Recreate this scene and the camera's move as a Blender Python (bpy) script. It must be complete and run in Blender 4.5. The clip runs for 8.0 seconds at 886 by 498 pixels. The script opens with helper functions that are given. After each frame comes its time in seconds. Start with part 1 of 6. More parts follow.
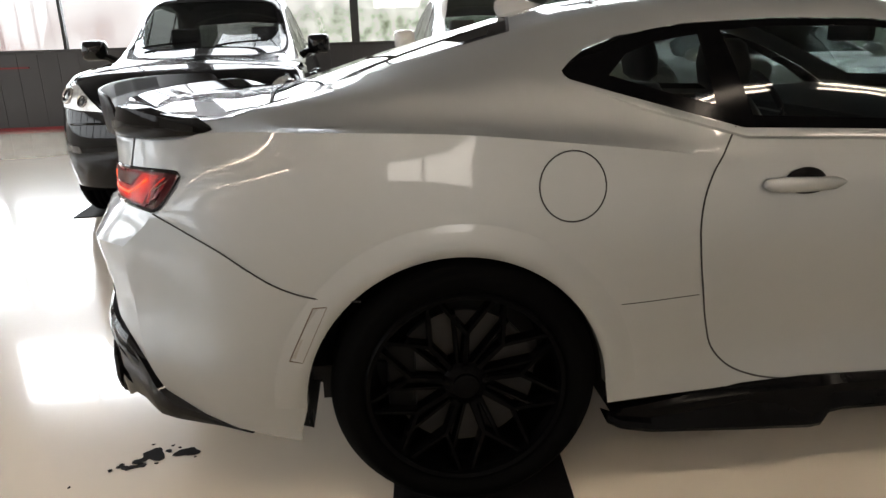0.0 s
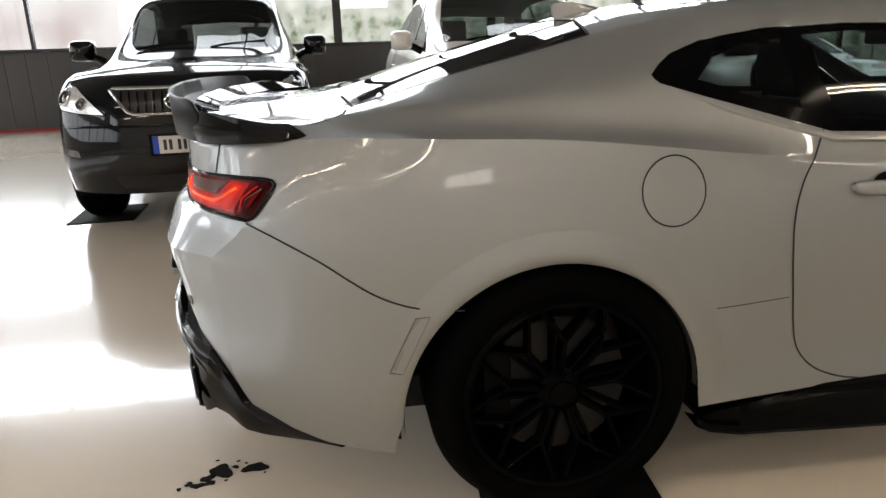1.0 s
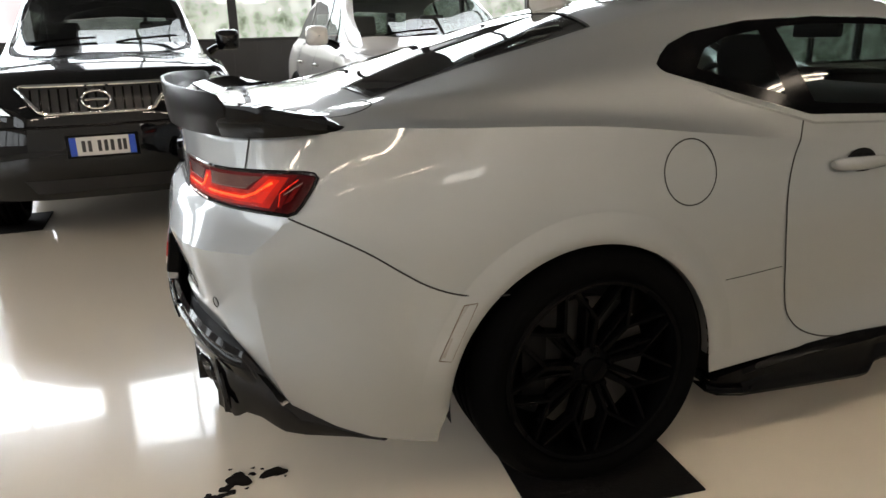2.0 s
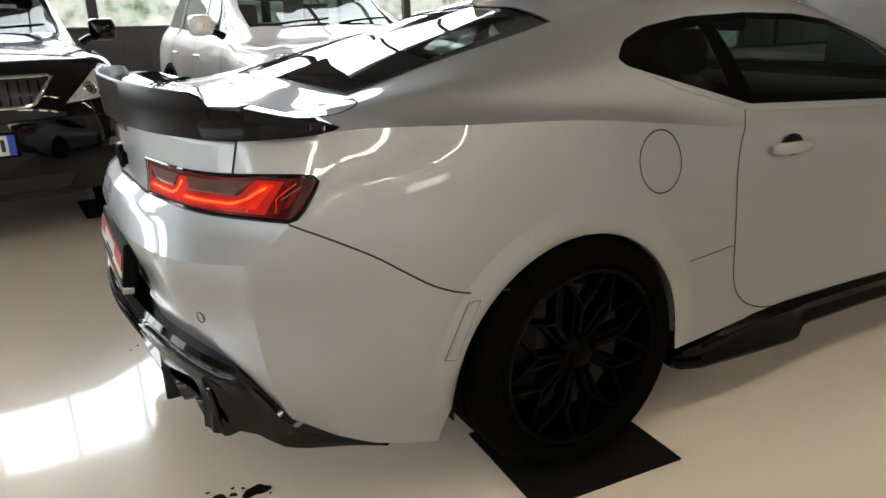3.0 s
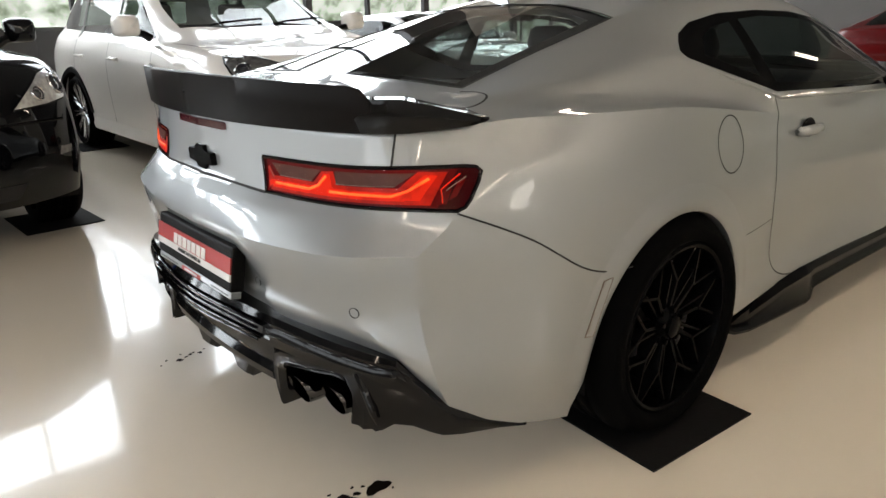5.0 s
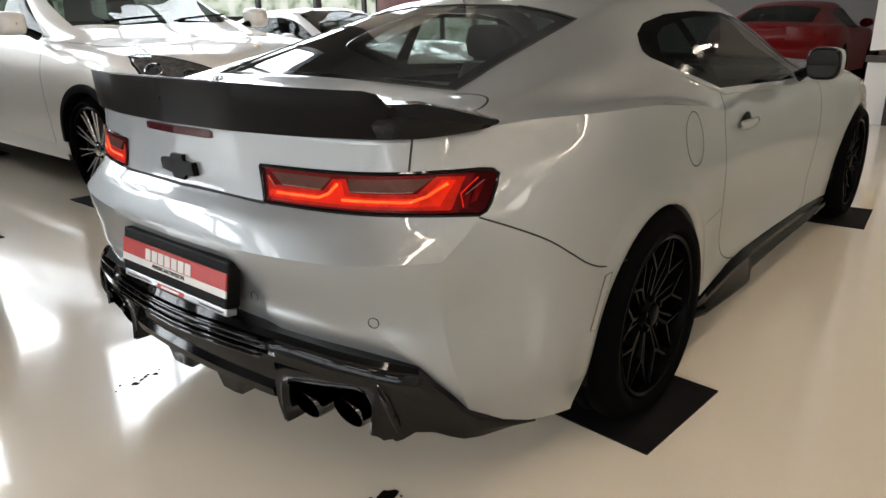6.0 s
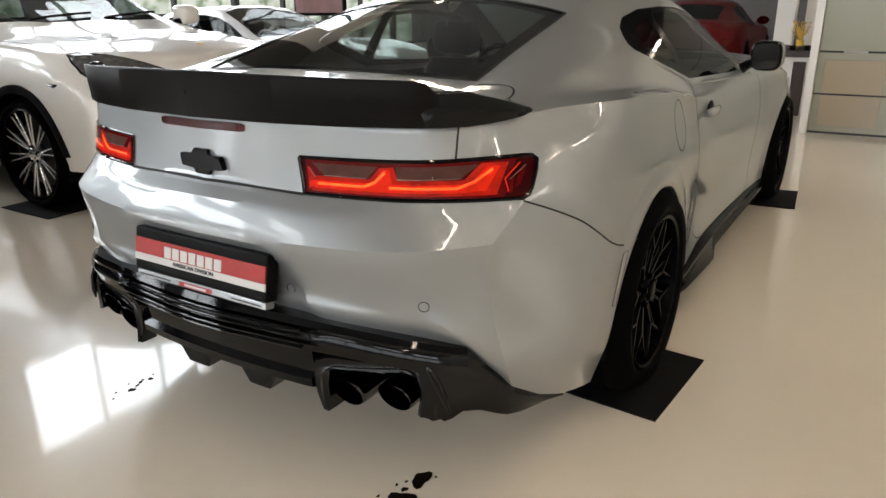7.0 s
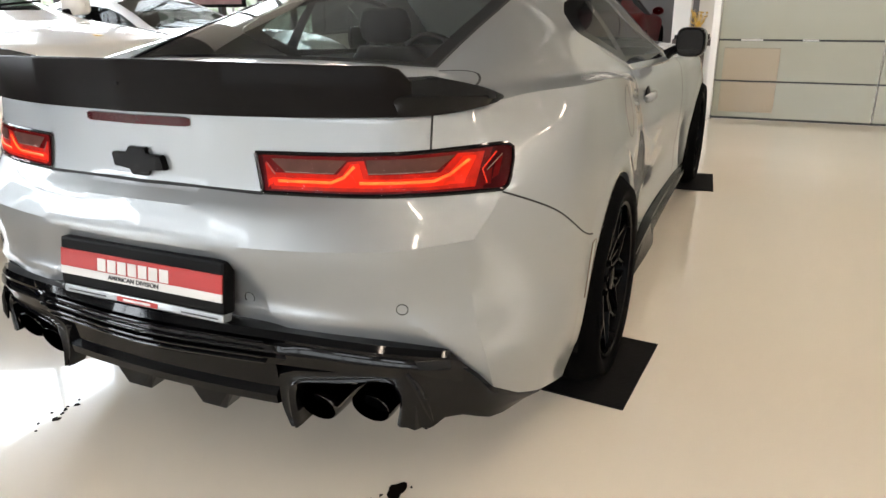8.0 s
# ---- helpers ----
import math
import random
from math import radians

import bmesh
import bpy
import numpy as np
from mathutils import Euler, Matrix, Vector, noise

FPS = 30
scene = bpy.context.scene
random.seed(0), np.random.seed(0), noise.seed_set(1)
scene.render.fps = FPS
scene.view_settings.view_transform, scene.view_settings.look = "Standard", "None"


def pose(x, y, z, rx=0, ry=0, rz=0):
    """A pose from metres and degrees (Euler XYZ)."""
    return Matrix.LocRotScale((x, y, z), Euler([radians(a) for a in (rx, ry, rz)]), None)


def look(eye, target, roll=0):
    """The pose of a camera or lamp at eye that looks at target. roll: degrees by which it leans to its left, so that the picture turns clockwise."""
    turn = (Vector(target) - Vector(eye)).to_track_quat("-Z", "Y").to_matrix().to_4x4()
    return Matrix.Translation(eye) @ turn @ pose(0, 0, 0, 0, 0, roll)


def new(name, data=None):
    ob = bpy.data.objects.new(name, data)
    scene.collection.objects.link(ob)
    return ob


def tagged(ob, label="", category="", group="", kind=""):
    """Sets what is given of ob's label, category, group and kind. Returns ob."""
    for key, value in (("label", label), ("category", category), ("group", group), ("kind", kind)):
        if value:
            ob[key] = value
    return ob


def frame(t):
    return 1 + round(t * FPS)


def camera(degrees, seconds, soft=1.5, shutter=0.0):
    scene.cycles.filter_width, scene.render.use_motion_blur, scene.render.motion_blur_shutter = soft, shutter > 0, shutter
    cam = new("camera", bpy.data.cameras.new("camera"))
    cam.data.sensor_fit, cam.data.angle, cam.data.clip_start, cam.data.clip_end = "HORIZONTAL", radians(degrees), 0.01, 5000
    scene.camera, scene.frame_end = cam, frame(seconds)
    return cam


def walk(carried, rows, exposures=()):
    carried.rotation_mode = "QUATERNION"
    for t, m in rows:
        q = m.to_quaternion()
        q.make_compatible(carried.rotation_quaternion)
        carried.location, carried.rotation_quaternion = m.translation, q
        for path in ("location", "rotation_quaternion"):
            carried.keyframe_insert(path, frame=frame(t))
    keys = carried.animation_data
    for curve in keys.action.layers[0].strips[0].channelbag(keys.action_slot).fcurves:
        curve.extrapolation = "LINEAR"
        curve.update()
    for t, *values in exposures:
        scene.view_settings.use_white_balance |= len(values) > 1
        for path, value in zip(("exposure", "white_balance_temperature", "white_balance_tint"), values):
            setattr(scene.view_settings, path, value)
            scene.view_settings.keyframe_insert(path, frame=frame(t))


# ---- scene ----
cam = camera(64.3, 8.0)
PATH = [
    (0, (-0.149, -2.56, 1.215), (0.025, -0.652, 0.639), -1.8),
    (0.5, (-0.303, -2.543, 1.216), (-0.128, -0.634, 0.647), -1.6),
    (1, (-0.483, -2.483, 1.232), (-0.199, -0.589, 0.654), -1.6),
    (1.5, (-0.652, -2.461, 1.219), (-0.287, -0.583, 0.636), -1.6),
    (2, (-0.863, -2.418, 1.227), (-0.259, -0.606, 0.633), -1.5),
    (3.5, (-1.263, -2.192, 1.256), (-0.258, -0.584, 0.621), -1.2),
    (4, (-1.419, -2.123, 1.235), (-0.374, -0.536, 0.61), -1.4),
    (5.5, (-1.817, -1.839, 1.255), (-0.464, -0.513, 0.613), -0.9),
    (6, (-1.911, -1.722, 1.265), (-0.458, -0.509, 0.617), -0.9),
    (6.5, (-2.063, -1.608, 1.262), (-0.552, -0.467, 0.615), -0.9),
    (7, (-2.148, -1.51, 1.256), (-0.551, -0.499, 0.602), -0.8),
    (7.5, (-2.157, -1.43, 1.239), (-0.5, -0.524, 0.579), -0.8),
    (8, (-2.134, -1.319, 1.23), (-0.418, -0.544, 0.556), -0.8),
]
walk(cam, [(t, look(eye, target, roll)) for t, eye, target, roll in PATH], [(0, -0.86, 6850, 18), (1, -.98, 6850, 18), (2, -0.85, 6800, 16), (4, -.72, 6750, 15), (6, -.72, 6750, 16), (7.5, -.82, 6800, 16), (8, -.28, 6700, 16)])


# ---------------------------------------------------------------- world and light
world = bpy.data.worlds.new("world")
scene.world = world
world.use_nodes = True
wn = world.node_tree.nodes
sky = wn.new("ShaderNodeTexSky")
sky.sky_type = "NISHITA"
sky.sun_disc = False
sky.sun_elevation, sky.sun_rotation = radians(42), radians(20)
world.node_tree.links.new(sky.outputs[0], wn["Background"].inputs[0])
wn["Background"].inputs[1].default_value = 0.12


def lamp_area(name, m, sx, sy, power, color):
    d = bpy.data.lights.new(name, "AREA")
    d.shape, d.size, d.size_y, d.energy, d.color = "RECTANGLE", sx, sy, power, color
    ob = new(name, d)
    ob.matrix_world = m
    return ob


# daylight in the big window fronts, low and high lights
DAY = (0.84, 0.925, 1.0)
lamp_area("window_daylight", pose(5.7, 7.85, 2.35, -70, 0, 0), 16.4, 1.05, 840, DAY)
lamp_area("window_daylight", pose(5.7, 7.92, 3.85, -70, 0, 0), 16.4, 1.5, 1180, DAY)
lamp_area("window_daylight", pose(-7.3, 9.95, 2.2, -70, 0, 0), 9.2, 1.6, 880, DAY)
lamp_area("window_daylight", pose(-7.3, 9.95, 4.33, -70, 0, 0), 9.2, 1.35, 940, DAY)
lamp_area("window_daylight", pose(-12.5, 0.0, 2.1, 0, -72, 0), 1.8, 17.0, 700, DAY)
lamp_area("window_daylight", pose(-12.5, 0.0, 4.33, 0, -72, 0), 1.35, 17.0, 880, DAY)
lamp_area("window_daylight", pose(.9, -9.35, 2.75, 90, 0, 0), 1.8, 1.1, 70, (1.0, 0.94, 0.84))


# ---------------------------------------------------------------- materials
def mat(name, color, rough=0.5, metal=0.0, coat=0.0, vary=0.06, scale=6.0, bump=0.0, bump_scale=60.0, emit=None, power=0.0, trans=0.0, ior=1.45, rough_vary=0.0, spec=0.5):
    m = bpy.data.materials.new(name)
    m.use_nodes = True
    nt = m.node_tree
    n, link = nt.nodes, nt.links.new
    b = n["Principled BSDF"]
    b.inputs["Base Color"].default_value = (*color, 1)
    b.inputs["Roughness"].default_value = rough
    b.inputs["Metallic"].default_value = metal
    b.inputs["Coat Weight"].default_value = coat
    b.inputs["Coat Roughness"].default_value = 0.03
    b.inputs["Transmission Weight"].default_value = trans
    b.inputs["IOR"].default_value = ior
    b.inputs["Specular IOR Level"].default_value = spec
    tc = n.new("ShaderNodeTexCoord")
    if vary:
        tex = n.new("ShaderNodeTexNoise")
        tex.inputs["Scale"].default_value = scale
        tex.inputs["Detail"].default_value = 6
        link(tc.outputs["Object"], tex.inputs["Vector"])
        mix = n.new("ShaderNodeMix")
        mix.data_type = "RGBA"
        mix.inputs[6].default_value = (*[c * (1 - vary) for c in color], 1)
        mix.inputs[7].default_value = (*[min(1, c * (1 + vary)) for c in color], 1)
        link(tex.outputs["Fac"], mix.inputs[0])
        link(mix.outputs[2], b.inputs["Base Color"])
        if rough_vary:
            mr = n.new("ShaderNodeMapRange")
            mr.inputs[3].default_value, mr.inputs[4].default_value = max(0.01, rough - rough_vary), rough + rough_vary
            link(tex.outputs["Fac"], mr.inputs[0])
            link(mr.outputs[0], b.inputs["Roughness"])
    if bump:
        t2 = n.new("ShaderNodeTexNoise")
        t2.inputs["Scale"].default_value = bump_scale
        t2.inputs["Detail"].default_value = 4
        link(tc.outputs["Object"], t2.inputs["Vector"])
        bp = n.new("ShaderNodeBump")
        bp.inputs["Strength"].default_value = bump
        bp.inputs["Distance"].default_value = 0.004
        link(t2.outputs["Fac"], bp.inputs["Height"])
        link(bp.outputs[0], b.inputs["Normal"])
    if emit:
        b.inputs["Emission Color"].default_value = (*emit, 1)
        b.inputs["Emission Strength"].default_value = power
    return m


def flake_paint(name, color, metal, rough, coat_rough=0.03):
    """Metallic car paint: fine flake under a clear coat, with a faint orange peel."""
    m = mat(name, color, rough, metal, 1.0, 0.03, 900.0)
    n, link = m.node_tree.nodes, m.node_tree.links.new
    b = n["Principled BSDF"]
    b.inputs["Coat Roughness"].default_value = coat_rough
    tc = n.new("ShaderNodeTexCoord")
    t = n.new("ShaderNodeTexNoise")
    t.inputs["Scale"].default_value = 1400
    link(tc.outputs["Object"], t.inputs["Vector"])
    bp = n.new("ShaderNodeBump")
    bp.inputs["Strength"].default_value, bp.inputs["Distance"].default_value = 0.05, 0.001
    link(t.outputs["Fac"], bp.inputs["Height"])
    link(bp.outputs[0], b.inputs["Normal"])
    return m


M_SILVER = flake_paint("silver_paint", (0.298, 0.313, 0.316), 0.67, 0.45)
M_WHITE = flake_paint("white_paint", (0.78, 0.755, 0.70), 0.0, 0.35)
M_PEARL = flake_paint("pearl_white", (0.8, 0.8, 0.8), 0.0, 0.3)
M_BLACKCAR = flake_paint("black_paint", (0.0025, 0.0026, 0.003), 0.0, 0.15)
M_BLACKCAR.node_tree.nodes["Principled BSDF"].inputs["Coat Weight"].default_value = 0.75
M_BLACKCAR.node_tree.nodes["Principled BSDF"].inputs["Coat IOR"].default_value = 1.45
M_BLACKCAR.node_tree.nodes["Principled BSDF"].inputs["Specular IOR Level"].default_value = 0.02
M_RED = flake_paint("red_paint", (0.085, 0.0012, 0.0015), 0.0, 0.4)
M_RED.node_tree.nodes["Principled BSDF"].inputs["Specular IOR Level"].default_value = 0.1
M_RED.node_tree.nodes["Principled BSDF"].inputs["Coat Weight"].default_value = 0.2
M_GLOSS = mat("gloss_black", (0.002, 0.002, 0.0022), 0.06, 0, 0.03, 0.1, 20, spec=0.26)
M_WING = mat("wing_black", (0.003, 0.0028, 0.0027), 0.05, 0, 0.0, 0.1, 20, spec=0.22)
M_SATIN = mat("satin_black", (0.003, 0.0027, 0.0027), 0.22, 0, 0, 0.12, 30, 0.05, 300, spec=0.08)
M_BLADE = mat("blade_black", (0.0055, 0.0045, 0.004), 0.30, 0, 0, 0.12, 30, spec=0.065)
M_PLASTIC = mat("black_plastic", (0.003, 0.003, 0.003), 0.5, 0, 0, 0.15, 40, 0.15, 400, spec=0.08)
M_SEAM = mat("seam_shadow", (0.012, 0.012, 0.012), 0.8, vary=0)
M_TYRE = mat("tyre_rubber", (0.0013, 0.0013, 0.0013), 0.7, 0, 0, 0.2, 50, 0.2, 200, spec=0.025)
M_RIM = mat("rim_black", (0.0014, 0.0014, 0.0015), 0.24, 0.0, 0.0, 0.1, 30, spec=0.035)
M_ALLOY = mat("rim_alloy", (0.62, 0.62, 0.63), 0.25, 0.9, 0.3, 0.05, 30)
M_STEEL = mat("steel", (0.4, 0.4, 0.4), 0.35, 1.0, 0, 0.1, 80)
M_CHROME = mat("chrome", (0.75, 0.75, 0.76), 0.08, 1.0, 0, 0.02, 10)
M_MIRROR = mat("mirror_glass", (0.045, 0.046, 0.048), 0.02, 1.0, 0, 0, 10)
M_CAST = mat("cast_iron", (0.02, 0.019, 0.018), 0.55, 0.4, 0, 0.2, 60)
M_REDLENS = mat("red_lens", (0.10, 0.002, 0.003), 0.25, 0, 0.0, 0.2, 40, spec=0.15)
M_DARKLENS = mat("smoked_red_lens", (0.03, 0.002, 0.003), 0.2, 0, 0.0, 0.15, 25, spec=0.15)
M_SMOKE = mat("smoked_chamber", (0.075, 0.036, 0.027), 0.3, 0.0, 0.0, 0.7, 18, spec=0.2)
M_GLOWRED = mat("tail_light_glow", (0.05, 0.002, 0.002), 0.3, vary=0, emit=(1.0, 0.022, 0.004), power=0.5, spec=0.15)
M_GLOWBAND = mat("tail_light_band", (0.2, 0.01, 0.004), 0.3, vary=0, emit=(1.0, 0.030, 0.005), power=1.0, spec=0.1)
M_GLOWCORE = mat("tail_light_core", (0.8, 0.1, 0.03), 0.3, vary=0, emit=(1.0, 0.10, 0.014), power=1.1, spec=0.1)
for glow, lo, hi in ((M_GLOWRED, .42, .75), (M_GLOWBAND, .62, 1.1), (M_GLOWCORE, .9, 3.4)):
    gn = glow.node_tree.nodes
    tx, tco, rng = gn.new("ShaderNodeTexNoise"), gn.new("ShaderNodeTexCoord"), gn.new("ShaderNodeMapRange")
    tx.inputs["Scale"].default_value, tx.inputs["Detail"].default_value = 26.0, 3
    rng.inputs[1].default_value, rng.inputs[2].default_value, rng.inputs[3].default_value, rng.inputs[4].default_value = .35, .65, lo, hi
    glow.node_tree.links.new(tco.outputs["Object"], tx.inputs["Vector"])
    glow.node_tree.links.new(tx.outputs["Fac"], rng.inputs[0])
    glow.node_tree.links.new(rng.outputs[0], gn["Principled BSDF"].inputs["Emission Strength"])
M_CLEAR = mat("clear_lens", (0.62, 0.62, 0.60), 0.22, 0.6, 0.5, 0.55, 42)
M_FACET = mat("lamp_facet", (0.30, 0.22, 0.19), 0.25, 0.4, 0.0, 0.4, 60)
M_BONE = mat("interior_dark", (0.014, 0.014, 0.015), 0.6, 0, 0, 0.15, 30, 0.2, 150, spec=0.1)
M_CLOTH = mat("interior_grey", (0.16, 0.155, 0.15), 0.7, 0, 0, 0.15, 30, 0.2, 150)
M_PLATEW = mat("plate_white", (0.58, 0.57, 0.54), 0.35, vary=0.03)
M_PLATER = mat("plate_red", (0.36, 0.022, 0.018), 0.35, vary=0.04)
M_PLATEB = mat("plate_blue", (0.02, 0.07, 0.42), 0.35, vary=0.05)
M_INK = mat("plate_ink", (0.02, 0.02, 0.02), 0.5, vary=0)
M_MAT = mat("rubber_mat", (0.0055, 0.005, 0.0047), 0.75, 0, 0, 0.25, 25, 0.4, 120, spec=0.12)
M_OIL = mat("oil", (0.006, 0.004, 0.0025), 0.6, 0, 0.0, 0.2, 40, spec=0.05)
M_AMBER = mat("marker_lens", (0.235, 0.24, 0.24), 0.4, 0.5, 0.6, 0.08, 60)
M_MARKLENS = mat("marker_reflector", (0.235, 0.23, 0.222), 0.35, 0.4, 0.6, 0.10, 60)
M_TRIM = mat("black_trim", (0.002, 0.002, 0.0022), 0.22, 0, 0, 0.12, 30, spec=0.07)
M_SURROUND = mat("gloss_black_trim", (0.002, 0.002, 0.0022), 0.08, 0, 0, 0.1, 30, spec=0.04)
M_MARKEDGE = mat("marker_edge", (0.12, 0.085, 0.065), 0.5)
M_DARKCHROME = mat("dark_chrome", (0.07, 0.07, 0.072), 0.10, 1.0, 0, 0.05, 20)
M_LENSDARK = mat("dark_headlamp", (0.13, 0.125, 0.12), 0.2, 0.5, 0.4, 0.9, 34)
M_FRAME = mat("window_frame_dark", (0.045, 0.045, 0.045), 0.5, 0.2, 0, 0.1, 20)
M_WALLGREY = mat("wall_grey", (0.062, 0.06, 0.06), 0.6, 0, 0, 0.12, 3, 0.1, 80)
M_WALLWHITE = mat("wall_white", (0.72, 0.70, 0.66), 0.7, 0, 0, 0.05, 2, 0.1, 80)
M_WALLBEIGE = mat("wall_beige", (0.60, 0.56, 0.49), 0.7, 0, 0, 0.06, 2, 0.1, 80)
M_WALLDIM = mat("wall_dim", (0.60, 0.575, 0.53), 0.7, 0, 0, 0.08, 2, 0.1, 80)
M_WALLEAST = mat("wall_charcoal", (0.085, 0.082, 0.08), 0.65, 0, 0, 0.1, 2, 0.1, 80)
M_CEIL = mat("ceiling_grey", (0.15, 0.145, 0.135), 0.8, 0, 0, 0.06, 2)
M_FROST = mat("frosted_glass", (0.285, 0.282, 0.225), 0.22, 0, 0.25, 0.07, 0.9)
M_REFLECTION = mat("warm_reflection", (0.305, 0.248, 0.176), 0.3, 0, 0.2, 0.06, 1.2)
M_WOOD = mat("counter_dark", (0.05, 0.035, 0.03), 0.35, 0, 0.3, 0.25, 12)
M_GOLD = mat("gold_foil", (0.75, 0.48, 0.08), 0.3, 0.6, 0, 0.3, 25)
M_TUBE = mat("lamp_tube", (0.9, 0.9, 0.9), 0.5, vary=0, emit=(1.0, 0.88, 0.70), power=85.0)
M_LAMPBODY = mat("lamp_body", (0.7, 0.7, 0.7), 0.5)
M_REDTRIM = mat("red_trim", (0.22, 0.02, 0.022), 0.45)


def glass(name, tint, rough=0.0, base=0.03, ior=1.5, rim=0.85):
    """Thin tinted pane: mostly lets light straight through, with a clear mirror gloss."""
    m = bpy.data.materials.new(name)
    m.use_nodes = True
    n, link = m.node_tree.nodes, m.node_tree.links.new
    n.remove(n["Principled BSDF"])
    tr = n.new("ShaderNodeBsdfTransparent")
    tr.inputs[0].default_value = (*tint, 1)
    gl = n.new("ShaderNodeBsdfGlossy")
    gl.inputs["Color"].default_value = (1, 1, 1, 1)
    gl.inputs["Roughness"].default_value = rough
    # the gloss of a thin pane is the same from both of its sides
    fr = n.new("ShaderNodeLayerWeight")
    fr.inputs[0].default_value = 0.5
    pw = n.new("ShaderNodeMath")
    pw.operation = "POWER"
    pw.inputs[1].default_value = 5.0
    mx = n.new("ShaderNodeMixShader")
    ad = n.new("ShaderNodeMath")
    ad.operation = "MULTIPLY_ADD"
    ad.inputs[1].default_value, ad.inputs[2].default_value = rim, base + ((ior - 1) / (ior + 1)) ** 2
    ad.use_clamp = True
    link(fr.outputs["Facing"], pw.inputs[0])
    link(pw.outputs[0], ad.inputs[0])
    link(ad.outputs[0], mx.inputs[0])
    link(tr.outputs[0], mx.inputs[1])
    link(gl.outputs[0], mx.inputs[2])
    link(mx.outputs[0], n["Material Output"].inputs[0])
    return m


M_TINT = glass("tinted_glass", (0.20, 0.23, 0.22), base=0.0, ior=1.40, rim=0.32)
M_TINTR = glass("rear_glass_tint", (0.70, 0.75, 0.72), base=0.0, ior=1.30)
M_TINTD = glass("door_glass_tint", (0.29, 0.335, 0.32), base=0.0, ior=1.40, rim=0.32)
M_CLEARG = glass("car_glass", (0.40, 0.44, 0.43), base=0.0, ior=1.36, rim=0.5)
M_COVER = glass("lamp_cover", (0.98, 0.84, 0.82), base=0.0, ior=1.06, rim=0.25)
M_PANE = glass("window_pane", (0.93, 0.95, 0.94))


def floor_material():
    m = mat("epoxy_floor", (0.76, 0.685, 0.56), 0.19, 0, 0, 0.05, 0.7, 0.006, 3, rough_vary=0.05)
    n, link = m.node_tree.nodes, m.node_tree.links.new
    b = n["Principled BSDF"]
    b.inputs["IOR"].default_value = 1.6
    b.inputs["Coat Weight"].default_value = 0.8
    b.inputs["Coat Roughness"].default_value = 0.05
    return m


M_FLOOR = floor_material()


def backdrop_material():
    """Blurred street greenery and pale sky outside the glazing."""
    m = bpy.data.materials.new("outside_daylight")
    m.use_nodes = True
    n, link = m.node_tree.nodes, m.node_tree.links.new
    n.remove(n["Principled BSDF"])
    tc = n.new("ShaderNodeTexCoord")
    big = n.new("ShaderNodeTexNoise")
    big.inputs["Scale"].default_value, big.inputs["Detail"].default_value = 0.55, 3
    fine = n.new("ShaderNodeTexNoise")
    fine.inputs["Scale"].default_value, fine.inputs["Detail"].default_value = 3.0, 8
    link(tc.outputs["Object"], big.inputs["Vector"])
    link(tc.outputs["Object"], fine.inputs["Vector"])
    leaf = n.new("ShaderNodeValToRGB")
    leaf.color_ramp.elements[0].position, leaf.color_ramp.elements[0].color = 0.32, (0.15, 0.21, 0.12, 1)
    leaf.color_ramp.elements[1].position, leaf.color_ramp.elements[1].color = 0.62, (0.80, 0.86, 0.78, 1)
    link(fine.outputs["Fac"], leaf.inputs[0])
    sep = n.new("ShaderNodeSeparateXYZ")
    link(tc.outputs["Object"], sep.inputs[0])
    up = n.new("ShaderNodeMapRange")
    up.inputs[1].default_value, up.inputs[2].default_value = 1.7, 2.6
    link(sep.outputs["Z"], up.inputs[0])
    mix = n.new("ShaderNodeMix")
    mix.data_type = "RGBA"
    mix.inputs[7].default_value = (0.95, 0.98, 1.0, 1)
    link(up.outputs[0], mix.inputs[0])
    side = n.new("ShaderNodeMapRange")
    side.inputs[1].default_value, side.inputs[2].default_value = -3.4, -1.2
    link(sep.outputs["X"], side.inputs[0])
    haze = n.new("ShaderNodeValToRGB")
    haze.color_ramp.elements[0].position, haze.color_ramp.elements[0].color = 0.35, (0.52, 0.42, 0.42, 1)
    haze.color_ramp.elements[1].position, haze.color_ramp.elements[1].color = 0.6, (0.86, 0.85, 0.86, 1)
    link(big.outputs["Fac"], haze.inputs[0])
    far = n.new("ShaderNodeMix")
    far.data_type = "RGBA"
    link(side.outputs[0], far.inputs[0])
    link(haze.outputs[0], far.inputs[6])
    link(leaf.outputs[0], far.inputs[7])
    link(far.outputs[2], mix.inputs[6])
    em = n.new("ShaderNodeEmission")
    em.inputs[1].default_value = 2.4
    link(mix.outputs[2], em.inputs[0])
    link(em.outputs[0], n["Material Output"].inputs[0])
    return m


M_OUT = backdrop_material()


# ---------------------------------------------------------------- mesh helpers
def mesh_of(bm, name, material, smooth=True, sharp=35):
    me = bpy.data.meshes.new(name)
    bmesh.ops.recalc_face_normals(bm, faces=bm.faces) if len(bm.faces) < 1500 else None
    for f in bm.faces:
        f.smooth = smooth
    if smooth:
        lim = radians(sharp)
        for e in bm.edges:
            if len(e.link_faces) == 2 and e.calc_face_angle(0) > lim:
                e.smooth = False
    bm.to_mesh(me)
    bm.free()
    for mm in material if isinstance(material, (list, tuple)) else [material]:
        me.materials.append(mm)
    return me


def part(name, bm, material, parent=None, label="", smooth=True, sharp=35):
    ob = new(name, mesh_of(bm, name, material, smooth, sharp))
    if parent is not None:
        ob.parent = parent
    if label:
        ob["label"] = label
    return ob


